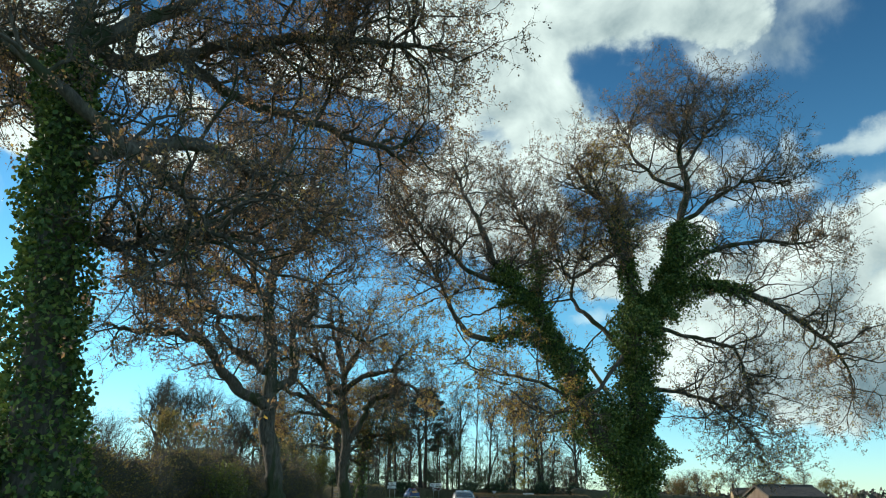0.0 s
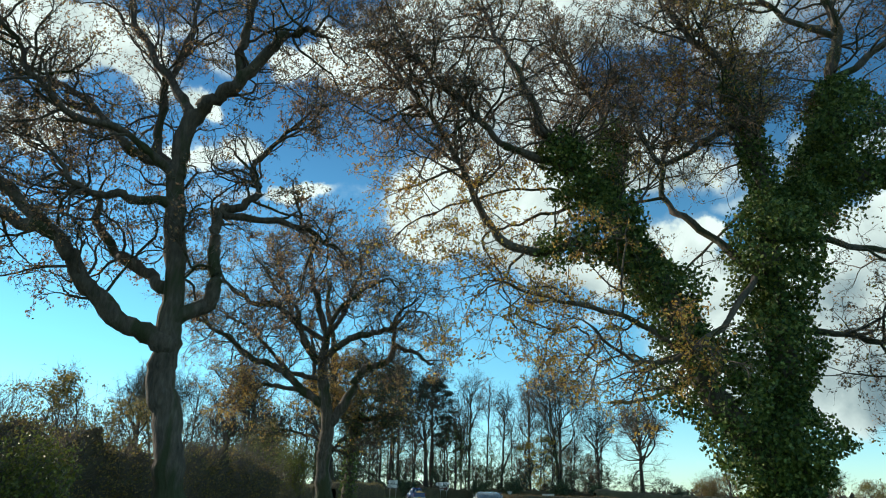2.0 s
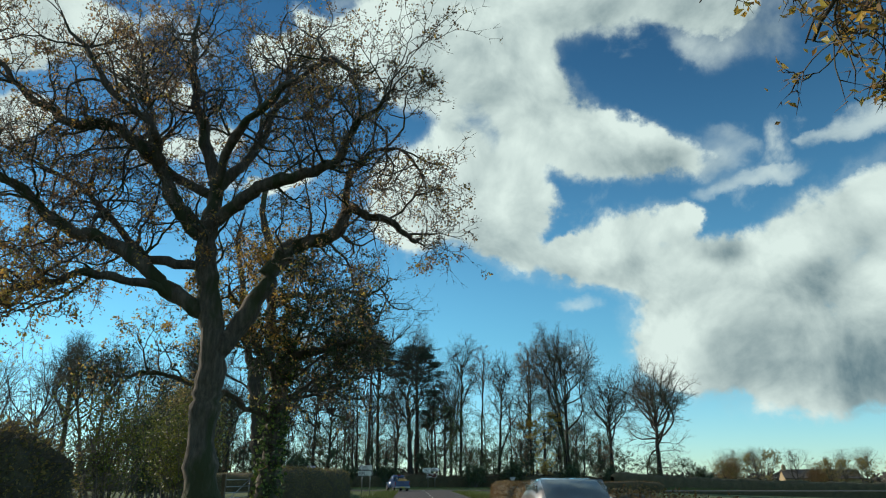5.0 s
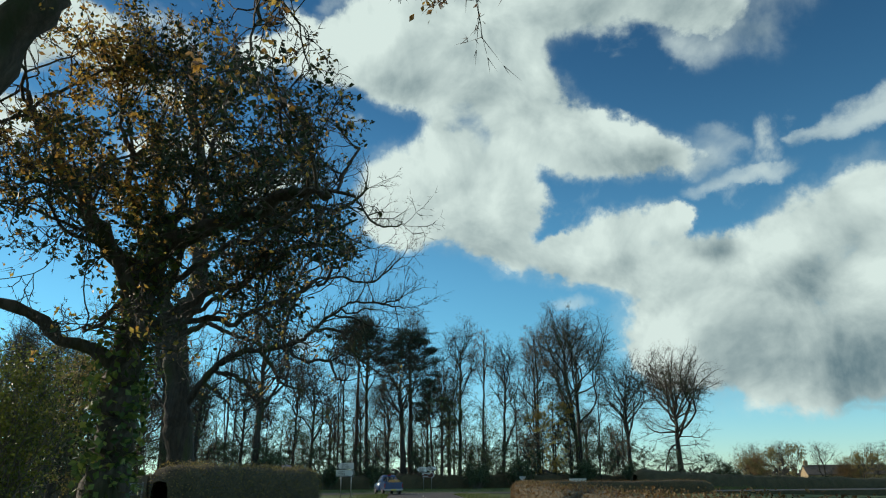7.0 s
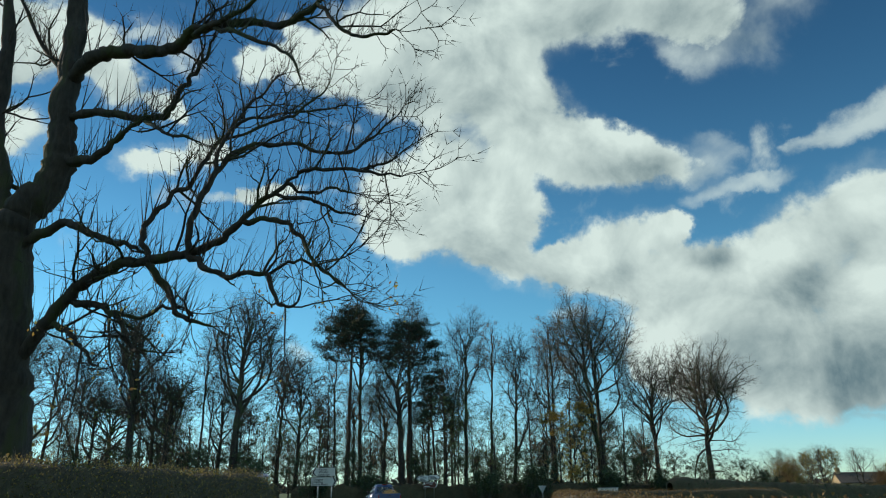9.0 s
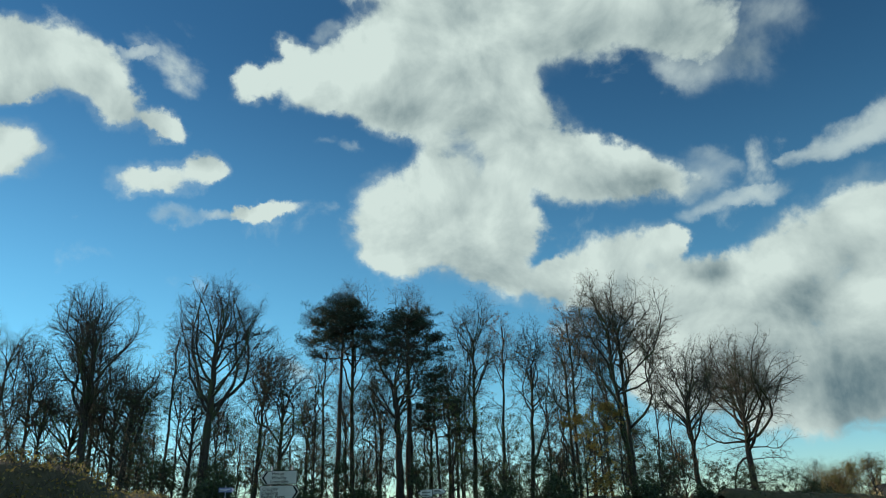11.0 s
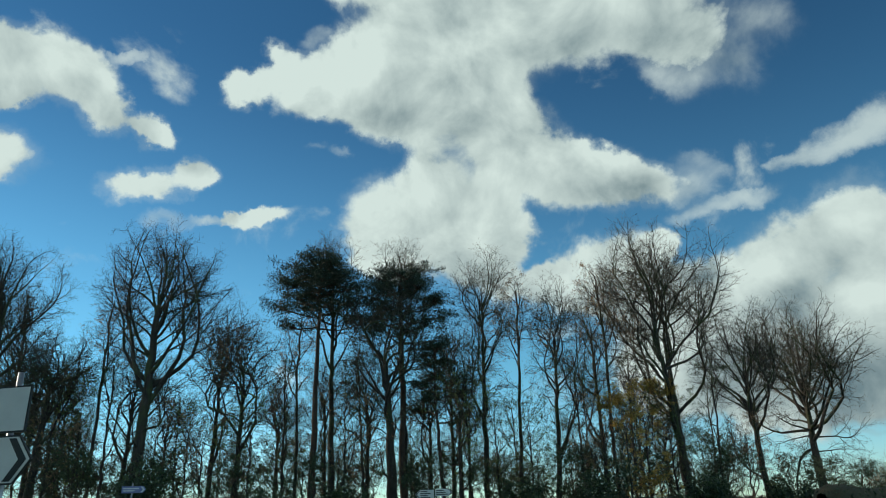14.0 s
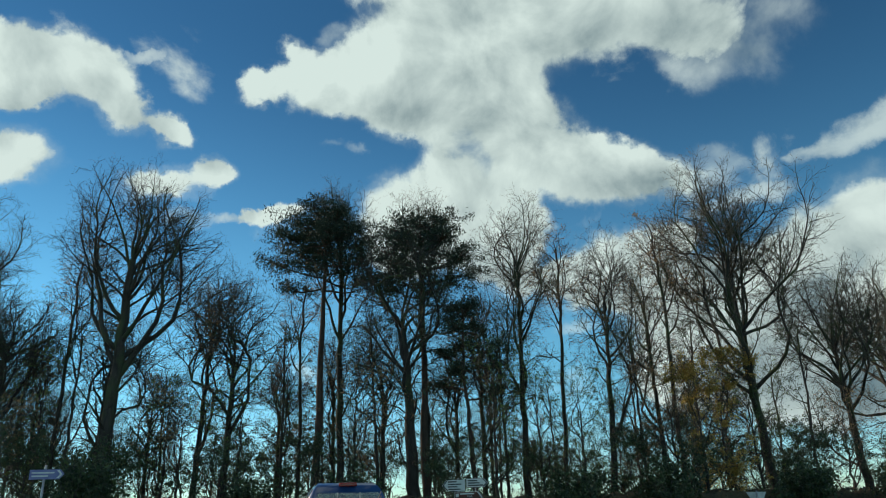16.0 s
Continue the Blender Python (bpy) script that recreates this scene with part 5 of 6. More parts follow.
plant(thin[1], ((0.8, 160, 1.0, 0), (4.6, 163, 0.9, 70), (-17.5, 162, 0.9, 140), (7.0, 161, 0.85, 210), (-24, 165, 0.9, 280), (-43, 160, 0.9, 33), (-34, 166, 1.1, 150), (20.5, 163, 0.9, 20)))
plant(thin[2], ((-9.0, 160, 0.95, 0), (13.6, 161, 0.95, 90), (-21.0, 160, 0.85, 180), (27.5, 164, 0.8, 270), (-33, 158, 0.8, 10), (-47, 158, 0.9, 300)))
plant(thin[3], ((15.6, 161, 1.0, 0), (18.0, 163, 1.15, 120), (-52, 158, 0.9, 200)))
plant(thin[4], ((-30, 157, 1.0, 0), (-24.5, 158, 0.9, 40), (-11.5, 158, 0.9, 100), (-3.0, 159, 0.9, 160), (3.0, 160, 0.8, 220), (9.8, 160, 0.95, 280), (14.5, 160, 0.8, 340), (24, 161, 0.9, 50), (32, 165, 0.9, 110), (38, 170, 0.9, 170),
                 (-38, 157, 1.0, 230), (-45, 156, 1.0, 290), (-54, 156, 1.0, 350), (-17.5, 158, 0.85, 80), (46, 175, 0.9, 20)))
deep = random.Random(23)
for first, count, lo, hi in ((crook, 5, 0.75, 0.95), (tall[2], 4, 0.75, 0.9), (thin[0], 10, 0.8, 1.1), (thin[1], 15, 0.7, 1.0), (thin[2], 14, 0.7, 1.0), (thin[4], 20, 0.9, 1.6)):
    for k in range(count):                      # the ranks behind, from one end of the wood to the other
        x = -62 + 100 * (k + deep.random()) / count
        y = 171 + deep.random() * 16 + max(0, x) * 0.15
        m = Matrix.Translation((x, y, fall(x, y))) @ pose(0, 0, 0, 0, 0, deep.uniform(0, 360)) @ Matrix.Scale(deep.uniform(lo, hi), 4)
        copy_thing(first, m)
plant(pine_a, ((-12.7, 166, 1.03, 0),))
plant(pine_b, ((-4.0, 163.6, 1.0, 40),))
plant(pine_c, ((-0.6, 162, 1.0, 0),))
plant(small[0], ((-34, 92, 1.0, 0), (-26, 84, 0.8, 70), (-44, 75, 1.0, 140), (-30, 62, 0.75, 210), (-50, 108, 1.1, 300), (-22, 100, 0.9, 20), (66, 190, 0.9, 90), (82, 205, 0.95, 200), (74, 222, 1.0, 10),
                 (98, 214, 1.0, 100), (110, 225, 1.1, 50)))
plant(small[1], ((-24, 70, 0.9, 0), (-20, 52, 0.8, 80), (-28, 46, 0.9, 160), (-19, 88, 0.9, 240), (58, 186, 0.7, 300), (90, 200, 0.9, 60), (105, 205, 0.9, 150), (118, 215, 0.95, 270), (-25, 30, 0.9, 110), (70, 201, 1.0, 30), (79, 213, 1.15, 130), (94, 200, 0.95, 220), (110, 208, 1.0, 330), (86, 198, 0.9, 10)))


# ---- hedges and shrubs ----
def hedge(name, seed, path, width, height, leaf, label, leaf_size=0.07, density=130, twigs=12, rough=0.12, twig_len=0.45, mound=None):
    """A clipped or wild hedge: a dark bumpy inside under a coat of leaves and twigs."""
    rng = np.random.default_rng(seed)
    pts = curve([(x, y, 0) for x, y in path], 10, rng, 0.0)
    seg = np.linalg.norm(np.diff(pts, axis=0), axis=1)
    along = np.concatenate([[0], np.cumsum(seg)])
    n = max(8, int(along[-1] / 0.5))
    s = np.linspace(0, along[-1], n)
    mid = np.stack([np.interp(s, along, pts[:, k]) for k in range(3)], 1)
    d = unit(np.gradient(mid, axis=0))
    side = np.stack([d[:, 1], -d[:, 0], 0 * d[:, 0]], 1)
    prof = np.array([(-0.5, 0.0), (-0.53, 0.35), (-0.5, 0.75), (-0.38, 0.95), (0, 1.0), (0.38, 0.95), (0.5, 0.75), (0.53, 0.35), (0.5, 0.0)])
    fade = np.clip(np.minimum(s, s[-1] - s) / 0.7, 0.15, 1) ** 0.5
    root = thing(name, Matrix.Translation(tuple(mid[0])), label, "hedge")
    V = np.empty((n, 9, 3))
    for i in range(n):
        hh = height * (1 + 0.06 * noise.noise(Vector((s[i] * 0.25, seed, 0)))) * (0.6 + 0.4 * fade[i])
        if mound:
            hh *= mound(mid[i][1])
        for k, (a, b) in enumerate(prof):
            j = 1 + rough * noise.noise(Vector((s[i] * 0.9, k * 0.8, seed)))
            V[i, k] = mid[i] + side[i] * a * width * fade[i] * j + np.array([0, 0, b * hh * (1 if b < 0.2 else j) + fall(mid[i][0], mid[i][1]) - 0.05])
    V = V - mid[0]
    q = np.array([(i * 9 + k, (i + 1) * 9 + k, (i + 1) * 9 + k + 1, i * 9 + k + 1) for i in range(n - 1) for k in range(8)])
    child("core", mesh_np(name + "_core", V.reshape(-1, 3), q, HEDGECORE), root)
    F = V.reshape(-1, 3)[q]
    nrm = np.cross(F[:, 1] - F[:, 0], F[:, 3] - F[:, 0])
    area = np.linalg.norm(nrm, axis=1)
    nrm = unit(nrm) * np.where(nrm[:, 2:3] < -0.2, -1, 1)
    cen = F.mean(1)
    sign = np.sign(((cen - (mid[0] * 0 + np.repeat(mid[:-1], 8, 0) - mid[0])) * nrm).sum(1, keepdims=True))
    nrm = nrm * np.where(sign == 0, 1, sign)

    def scatter(count):
        i = rng.choice(len(F), count, p=area / area.sum())
        u, v = rng.random((count, 1)), rng.random((count, 1))
        p = (F[i, 0] * (1 - u) + F[i, 1] * u) * (1 - v) + (F[i, 3] * (1 - u) + F[i, 2] * u) * v
        return p, nrm[i]
    p, m = scatter(int(area.sum() * density))
    p = p + m * rng.uniform(-0.05, 0.12, (len(p), 1)) * (1 + rough * 4)
    child("foliage", mesh_np(name + "_leaves", *leaves(rng, p, leaf_size, 0.6, 0.1, 0.04), leaf, False), root, kind="stuff")
    p, m = scatter(int(area.sum() * twigs))
    dd = unit(m + rng.normal(0, 0.4, p.shape) + np.array([0, 0, 0.5]))
    ln = (twig_len * rng.uniform(0.4, 1.4, len(p)))[:, None]
    P = np.stack([p - dd * 0.1, p + dd * ln * 0.5 + rng.normal(0, 0.03, p.shape), p + dd * ln], 1)
    R = np.tile(np.array([0.007, 0.005, 0.003]), (len(p), 1))
    child("twig_growth", mesh_np(name + "_twigs", *tubes(P, R, 3), TWIG), root, kind="stuff")
    return root


hedge("hedge", 81, ((-12.3, -20), (-12.0, 10), (-11.8, 35), (-11.0, 58)), 1.8, 3.0, HEDGELEAF, "tall untrimmed roadside hedge with brown and yellow leaves", 0.09, 230, 30, 0.5, 1.1,
      lambda y: 0.78 + 0.2 * math.sin(y * 0.62) * math.sin(y * 0.23 + 1) + 0.12 * math.sin(y * 1.7))
hedge("hedge", 82, ((-10.2, 77.5), (-9.2, 84), (-7.7, 92.2)), 1.5, 2.0, HEDGELEAF, "neatly clipped thorn hedge with brown-green leaves", 0.055, 260, 40, 0.08, 0.22)
hedge("hedge", 83, ((3.3, 50), (3.2, 70), (3.6, 90), (4.9, 102), (7.2, 111.5), (13, 117), (24, 119)), 1.3, 1.12, BEECHLEAF, "low clipped beech hedge with coppery leaves", 0.065, 150, 12, 0.06, 0.15)
hedge("hedge", 84, ((-60, 150), (-35, 151), (-19, 153)), 2.0, 2.2, HEDGELEAF, "dark clipped hedge along the wood", 0.12, 22, 3, 0.12, 0.3)
hedge("hedge", 85, ((26, 150), (48, 162), (80, 172), (130, 180)), 2.2, 2.6, HOLLYLEAF, "dark field hedge beyond the junction", 0.16, 16, 2, 0.15, 0.3)
hedge("hedge", 87, ((-18, 155), (0, 158.5), (18, 160), (36, 166)), 1.8, 1.9, HOLLYLEAF, "dark evergreen undergrowth along the edge of the wood", 0.14, 30, 4, 0.3, 0.5)
hedge("hedge", 86, ((-10.5, 94), (-14, 112), (-22, 119), (-40, 121)), 1.6, 1.9, HEDGELEAF, "clipped hedge turning the corner of the junction", 0.07, 60, 8, 0.1, 0.25)


def shrub(name, seed, at, radius, height, leaf, count, size, label, stems=26):
    rng = np.random.default_rng(seed)
    root = thing(name, Matrix.Translation((at[0], at[1], fall(*at))), label, "shrub")
    az = rng.uniform(0, 2 * np.pi, stems)
    el = rng.uniform(0.25, 1.0, stems)
    d = unit(np.stack([np.cos(az) * el, np.sin(az) * el, np.full(stems, 1.0)], 1))
    p = np.zeros((stems, 3)) + rng.normal(0, radius * 0.15, (stems, 3)) * np.array([1, 1, 0])
    P, R = [p], [np.full(stems, 0.035)]
    for k in range(6):
        d = unit(d + rng.normal(0, 0.16, d.shape) * np.array([1, 1, 0.6]))
        p = p + d * np.array([radius, radius, height]) / 6 * rng.uniform(0.8, 1.1, (stems, 1))
        P.append(p), R.append(np.full(stems, 0.035 * (1 - (k + 1) / 7)))
    m = (np.stack(P, 1), np.stack(R, 1))
    s = sprout(rng, carriers([m]), stems * 16, height * 0.25, 0.7, 45, 3, 0.25, 0.15, 0.15, thin=0.012)
    child("stem_growth", mesh_np(name + "_stems", *join([tubes(*m, 5), tubes(*s, 3)]), WILLOW if leaf is None else TWIG), root, kind="stuff")
    if leaf is None:
        t = sprout(rng, carriers([s, m]), count, height * 0.16, 0.8, 25, 1, 0.1, 0.5, 0.2, thin=0.012)
        child("twig_growth", mesh_np(name + "_twigs", *tubes(*t, 3), WILLOW), root, kind="stuff")
    else:
        pts, _, _ = on_lines(rng, [s], count)
        child("foliage", mesh_np(name + "_leaves", *leaves(rng, pts, size, 0.6, 0.1, height * 0.05), leaf, False), root, kind="stuff")
    return root


shrub("shrub", 91, (-9.6, 31.5), 1.5, 2.5, BUSHLEAF, 4500, 0.09, "bright yellow-green shrub by the hedge")
shrub("shrub", 92, (-13.5, 24), 2.0, 3.6, BUSHLEAF, 4500, 0.09, "yellow-green shrub growing through the hedge")
shrub("willow_bush", 93, (62.5, 195.5), 4.5, 7.6, None, 9000, 0.1, "leafless orange-brown willow bush", 70)
shrub("willow_bush", 94, (88, 206), 4.5, 6.6, None, 9000, 0.1, "leafless orange-brown willow bush", 70)
shrub("evergreen_bush", 95, (50, 178), 2.6, 4.6, HOLLYLEAF, 5000, 0.2, "dark evergreen bush by the field hedge")
shrub("evergreen_bush", 96, (-21.5, 148), 3.0, 4.6, HOLLYLEAF, 6000, 0.2, "dark rounded evergreen bush at the junction")
shrub("evergreen_bush", 97, (5.5, 156), 2.6, 3.6, HOLLYLEAF, 5000, 0.2, "dark evergreen bush under the trees")
shrub("evergreen_bush", 98, (11.5, 157), 3.0, 3.8, HOLLYLEAF, 5000, 0.2, "dark evergreen bush under the trees")
shrub("evergreen_bush", 99, (-8.5, 156.5), 2.6, 3.4, HOLLYLEAF, 5000, 0.2, "dark evergreen bush under the trees")
shrub("evergreen_bush", 100, (21, 158), 3.0, 3.6, HOLLYLEAF, 5000, 0.2, "dark evergreen bush under the trees")
shrub("evergreen_bush", 101, (-15, 155), 2.4, 3.2, HOLLYLEAF, 5000, 0.2, "dark evergreen bush under the trees")
shrub("evergreen_bush", 102, (29, 160), 3.0, 3.4, HOLLYLEAF, 5000, 0.2, "dark evergreen bush under the trees")
shrub("holly_bush", 103, (-12.6, 72.5), 2.4, 4.8, BUSHLEAF, 9000, 0.1, "tall yellow-green bush behind the roadside trees")
shrub("evergreen_bush", 105, (-19.8, 91), 3.4, 7.2, HOLLYLEAF, 14000, 0.13, "tall dark thicket behind the dead tree", 40)
shrub("evergreen_bush", 106, (-17.2, 80), 2.6, 5.2, HOLLYLEAF, 11000, 0.12, "dark thicket behind the dead tree", 34)
shrub("holly_bush", 104, (-13.4, 66.5), 2.4, 5.2, BUSHLEAF, 7000, 0.09, "tall yellow-green bush behind the roadside trees")

# distant woods round the horizon
rng = np.random.default_rng(77)
az = rng.uniform(0, 2 * np.pi, 42000)
dist = rng.uniform(330, 420, 42000)
prof = np.array([5 + 5 * noise.noise(Vector((math.cos(a) * 9, math.sin(a) * 9, 0))) + 3 * noise.noise(Vector((math.cos(a) * 40, math.sin(a) * 40, 3))) for a in az]).clip(2.0, 14)
fp = np.stack([np.sin(az) * dist, 90 + np.cos(az) * dist, prof * rng.random(42000) ** 0.8 - 2.5], 1)
tagged(new("distant_woods", mesh_np("distant_woods", *leaves(rng, fp, 2.4, 0.7, 0.0, 0.3), FARTWIG, False)), "hazy brown distant woods round the fields", "woods", kind="stuff")


# ---- road signs ----
def words(text, size, mat, parent, x, y, z, name="lettering", squeeze=1.0):
    """Raised lettering in the built-in font, facing the road."""
    c = bpy.data.curves.new(name, "FONT")
    c.body, c.size, c.extrude = text, size, 0.002
    tmp = bpy.data.objects.new(name, c)
    scene.collection.objects.link(tmp)
    me = bpy.data.meshes.new_from_object(tmp.evaluated_get(bpy.context.evaluated_depsgraph_get()))
    bpy.data.objects.remove(tmp)
    me.materials.clear()
    me.materials.append(mat)
    me.transform(Matrix.Translation((x, y, z)) @ pose(0, 0, 0, 90, 0, 0) @ Matrix.Diagonal((squeeze, 1, 1, 1)))
    return child(name, me, parent, "raised " + ("black" if mat is SIGNBLACK else "white") + " lettering")


def bars(mat, parent, x, y, z, rows, h, gap):
    """Unreadable writing as plain bars of its size: rows of lengths."""
    for k, ln in enumerate(rows):
        bm = bmesh.new()
        block(bm, x + ln / 2, y, z - k * gap, ln, 0.006, h)
        part("lettering", bm, mat, parent, "small illegible lettering")


def arrow_panel(parent, x0, x1, z0, z1, point, face=SIGNWHITE, rim=SIGNBLACK, y=0.0, tip=0.17, label="white sign panel with a black border"):
    """A panel that points left (-1) or right (1), with a border and a chevron."""
    zm = (z0 + z1) / 2

    def outline(g):
        if point > 0:
            return ((x0 + g, z0 + g), (x1 - g * 0.4, z0 + g), (x1 + tip - g * 1.2, zm), (x1 - g * 0.4, z1 - g), (x0 + g, z1 - g))
        return ((x1 - g, z1 - g), (x0 + g * 0.4, z1 - g), (x0 - tip + g * 1.2, zm), (x0 + g * 0.4, z0 + g), (x1 - g, z0 + g))
    back = part("panel", prism(bmesh.new(), outline(0), y, y + 0.02), rim, parent, label)
    part("face", prism(bmesh.new(), outline(0.018), y - 0.004, y + 0.002), face, back)
    e, w = (x1, 1) if point > 0 else (x0, -1)
    h = (z1 - z0) / 2 - 0.03
    bm = bmesh.new()
    for s in (-1, 1):
        o = ((e - w * 0.03, zm + s * h), (e - w * 0.11, zm + s * h), (e + w * (tip - 0.14), zm), (e + w * (tip - 0.055), zm))
        prism(bm, o, y - 0.008, y - 0.003)
    part("chevron", bm, rim if face is SIGNWHITE else SIGNWHITE, back, "pointing chevron")
    return back


sign = thing("direction_sign", Matrix.Translation((-7.29, 105.3, 0)) @ pose(0, 0, 0, 0, 0, -14), "white two-panel direction sign with black lettering on two posts", "road sign")
up_panel = arrow_panel(sign, -0.58, 0.60, 2.09, 2.54, -1)
for k, w in enumerate(("Mitton", "Whalley", "Longridge")):
    words(w, 0.15, SIGNBLACK, up_panel, -0.33 - 0.04 * (k == 2), -0.008, 2.395 - k * 0.128, squeeze=1.12)
low_panel = arrow_panel(sign, -0.74, 0.56, 1.61, 2.065, 1)
for k, w in enumerate(("Chaigley", "Chipping", "Bashall Eaves")):
    words(w, 0.15, SIGNBLACK, low_panel, -0.65 - 0.02 * k, -0.008, 1.90 - k * 0.125, squeeze=1.13)
for x in (-0.36, 0.40):
    part("post", rod(bmesh.new(), (x, 0.05, -0.2), (x, 0.05, 2.68), 0.03, 14), STEEL, sign, "galvanised steel post", True)

far_sign = thing("direction_sign", Matrix.Translation((-1.5, 156.8, 0)), "junction sign with two white arms and a brown panel", "road sign")
a = arrow_panel(far_sign, -1.25, -0.05, 2.25, 2.95, -1, tip=0.3)
bars(SIGNBLACK, a, -1.15, -0.01, 2.82, (0.55, 0.85, 0.6, 0.8), 0.07, 0.15)
a = arrow_panel(far_sign, 0.02, 1.15, 2.45, 3.0, 1, tip=0.28)
bars(SIGNBLACK, a, 0.12, -0.01, 2.86, (0.6, 0.75, 0.95), 0.07, 0.14)
a = arrow_panel(far_sign, -0.75, 0.8, 1.5, 2.2, 1, SIGNBROWN, SIGNWHITE, -0.03, 0.28, "brown tourist panel with a white border")
words("Hall", 0.2, SIGNWHITE, a, 0.05, -0.045, 1.86)
bars(SIGNWHITE, a, -0.4, -0.04, 2.08, (0.9,), 0.08, 0.15)
bars(SIGNWHITE, a, -0.62, -0.04, 1.68, (0.7,), 0.08, 0.15)
part("pictogram", block(bmesh.new(), -0.58, -0.04, 2.0, 0.2, 0.006, 0.2, 0.002), SIGNWHITE, a, "white square pictogram")
for x in (-0.5, 0.6):
    part("post", rod(bmesh.new(), (x, 0.06, -0.2), (x, 0.06, 3.05), 0.045, 14), STEEL, far_sign, "galvanised steel post", True)

finger = thing("finger_sign", Matrix.Translation((-17.4, 136.1, 0)) @ pose(0, 0, 0, 0, 0, 8), "pale blue finger sign on a steel post", "road sign")
a = arrow_panel(finger, -0.5, 0.52, 2.62, 2.95, 1, SIGNBLUE, SIGNBLUE, tip=0.14, label="pale blue sign panel")
bars(SIGNWHITE, a, -0.42, -0.01, 2.84, (0.75, 0.55), 0.05, 0.11)
part("post", rod(bmesh.new(), (0.0, 0.04, -0.2), (0.0, 0.04, 3.1), 0.04, 14), STEEL, finger, "galvanised steel post", True)

give_way = thing("give_way_sign", Matrix.Translation((9.8, 140.3, 0)), "triangular give way sign seen from its grey back", "road sign")
part("panel", prism(bmesh.new(), ((-0.42, 1.55), (0.0, 0.82), (0.42, 1.55)), 0.0, 0.02), STEEL, give_way, "grey triangular back")
part("post", rod(bmesh.new(), (0, -0.04, -0.2), (0, -0.04, 1.6), 0.035, 12), STEEL, give_way, "grey steel post", True)
cab = thing("roadside_cabinet", Matrix.Translation((16.1, 139, 0)), "pale grey roadside cabinet on the verge", "cabinet")
part("body", block(bmesh.new(), 0, 0, 0.6, 1.9, 0.5, 1.25, 0.03), WHITEWALL, cab)
part("lid", block(bmesh.new(), 0, 0, 1.26, 2.0, 0.6, 0.08, 0.02), STEEL, cab)

gate = thing("field_gate", Matrix.Translation((-11.1, 74.2, 0)) @ pose(0, 0, 0, 0, 0, 86), "galvanised five-bar field gate in the hedge gap", "gate")
for z in (0.3, 0.52, 0.76, 1.04, 1.36):
    part("bar", rod(bmesh.new(), (0, 0, z), (3.6, 0, z), 0.022, 10), STEEL, gate, "", True)
for x in (0.0, 3.6):
    part("upright", rod(bmesh.new(), (x, 0, 0.22), (x, 0, 1.42), 0.026, 10), STEEL, gate, "", True)
part("brace", rod(bmesh.new(), (0.05, 0, 0.3), (3.5, 0, 1.34), 0.018, 10), STEEL, gate, "", True)
for x in (-0.2, 3.8):
    part("post", block(bmesh.new(), x, 0, 0.75, 0.18, 0.18, 1.75, 0.02), TIMBER, gate, "weathered timber post")


# ---- vehicles ----
def wheel(parent, x, y, r, w):
    bm = bmesh.new()
    rings = ((r * 0.62, -w / 2), (r * 0.93, -w / 2), (r, -w * 0.32), (r, w * 0.32), (r * 0.93, w / 2), (r * 0.62, w / 2))
    loops = [[bm.verts.new((x + o, y + math.cos(k * math.pi / 14) * q, r + math.sin(k * math.pi / 14) * q)) for k in range(28)] for q, o in rings]
    for a, b in zip(loops, loops[1:] + loops[:1]):
        for k in range(28):
            bm.faces.new((a[k], a[(k + 1) % 28], b[(k + 1) % 28], b[k]))
    bmesh.ops.recalc_face_normals(bm, faces=bm.faces)
    ob = part("wheel", bm, RUBBER, parent, "black tyre", True)
    bm = bmesh.new()
    rod(bm, (x - w * 0.36, y, r), (x + w * 0.36, y, r), r * 0.6, 24)
    for k in range(5):
        a = k * 2 * math.pi / 5
        block(bm, x + math.copysign(w * 0.4, x), y + math.cos(a) * r * 0.32, r + math.sin(a) * r * 0.32, 0.03, 0.08, 0.08, 0.01)
    part("rim", bm, STEEL, ob)


def loft(sections):
    """A skin over rings of equal length, closed at both ends."""
    bm = bmesh.new()
    loops = [[bm.verts.new(p) for p in s] for s in sections]
    n = len(loops[0])
    for a, b in zip(loops, loops[1:]):
        for k in range(n):
            bm.faces.new((a[k], a[(k + 1) % n], b[(k + 1) % n], b[k]))
    bm.faces.new(loops[0][::-1]), bm.faces.new(loops[-1])
    bmesh.ops.recalc_face_normals(bm, faces=bm.faces)
    return bm


def ring(y, half, z0, z1, inset=0.0, r=0.08):
    """A rounded cross-section: narrower at the top by inset."""
    return [(-half, y, z0), (half, y, z0), (half + 0.02, y, (z0 + z1) / 2), (half - inset, y, z1 - r), (half - inset - r, y, z1), (-half + inset + r, y, z1), (-half + inset, y, z1 - r), (-half - 0.02, y, (z0 + z1) / 2)]


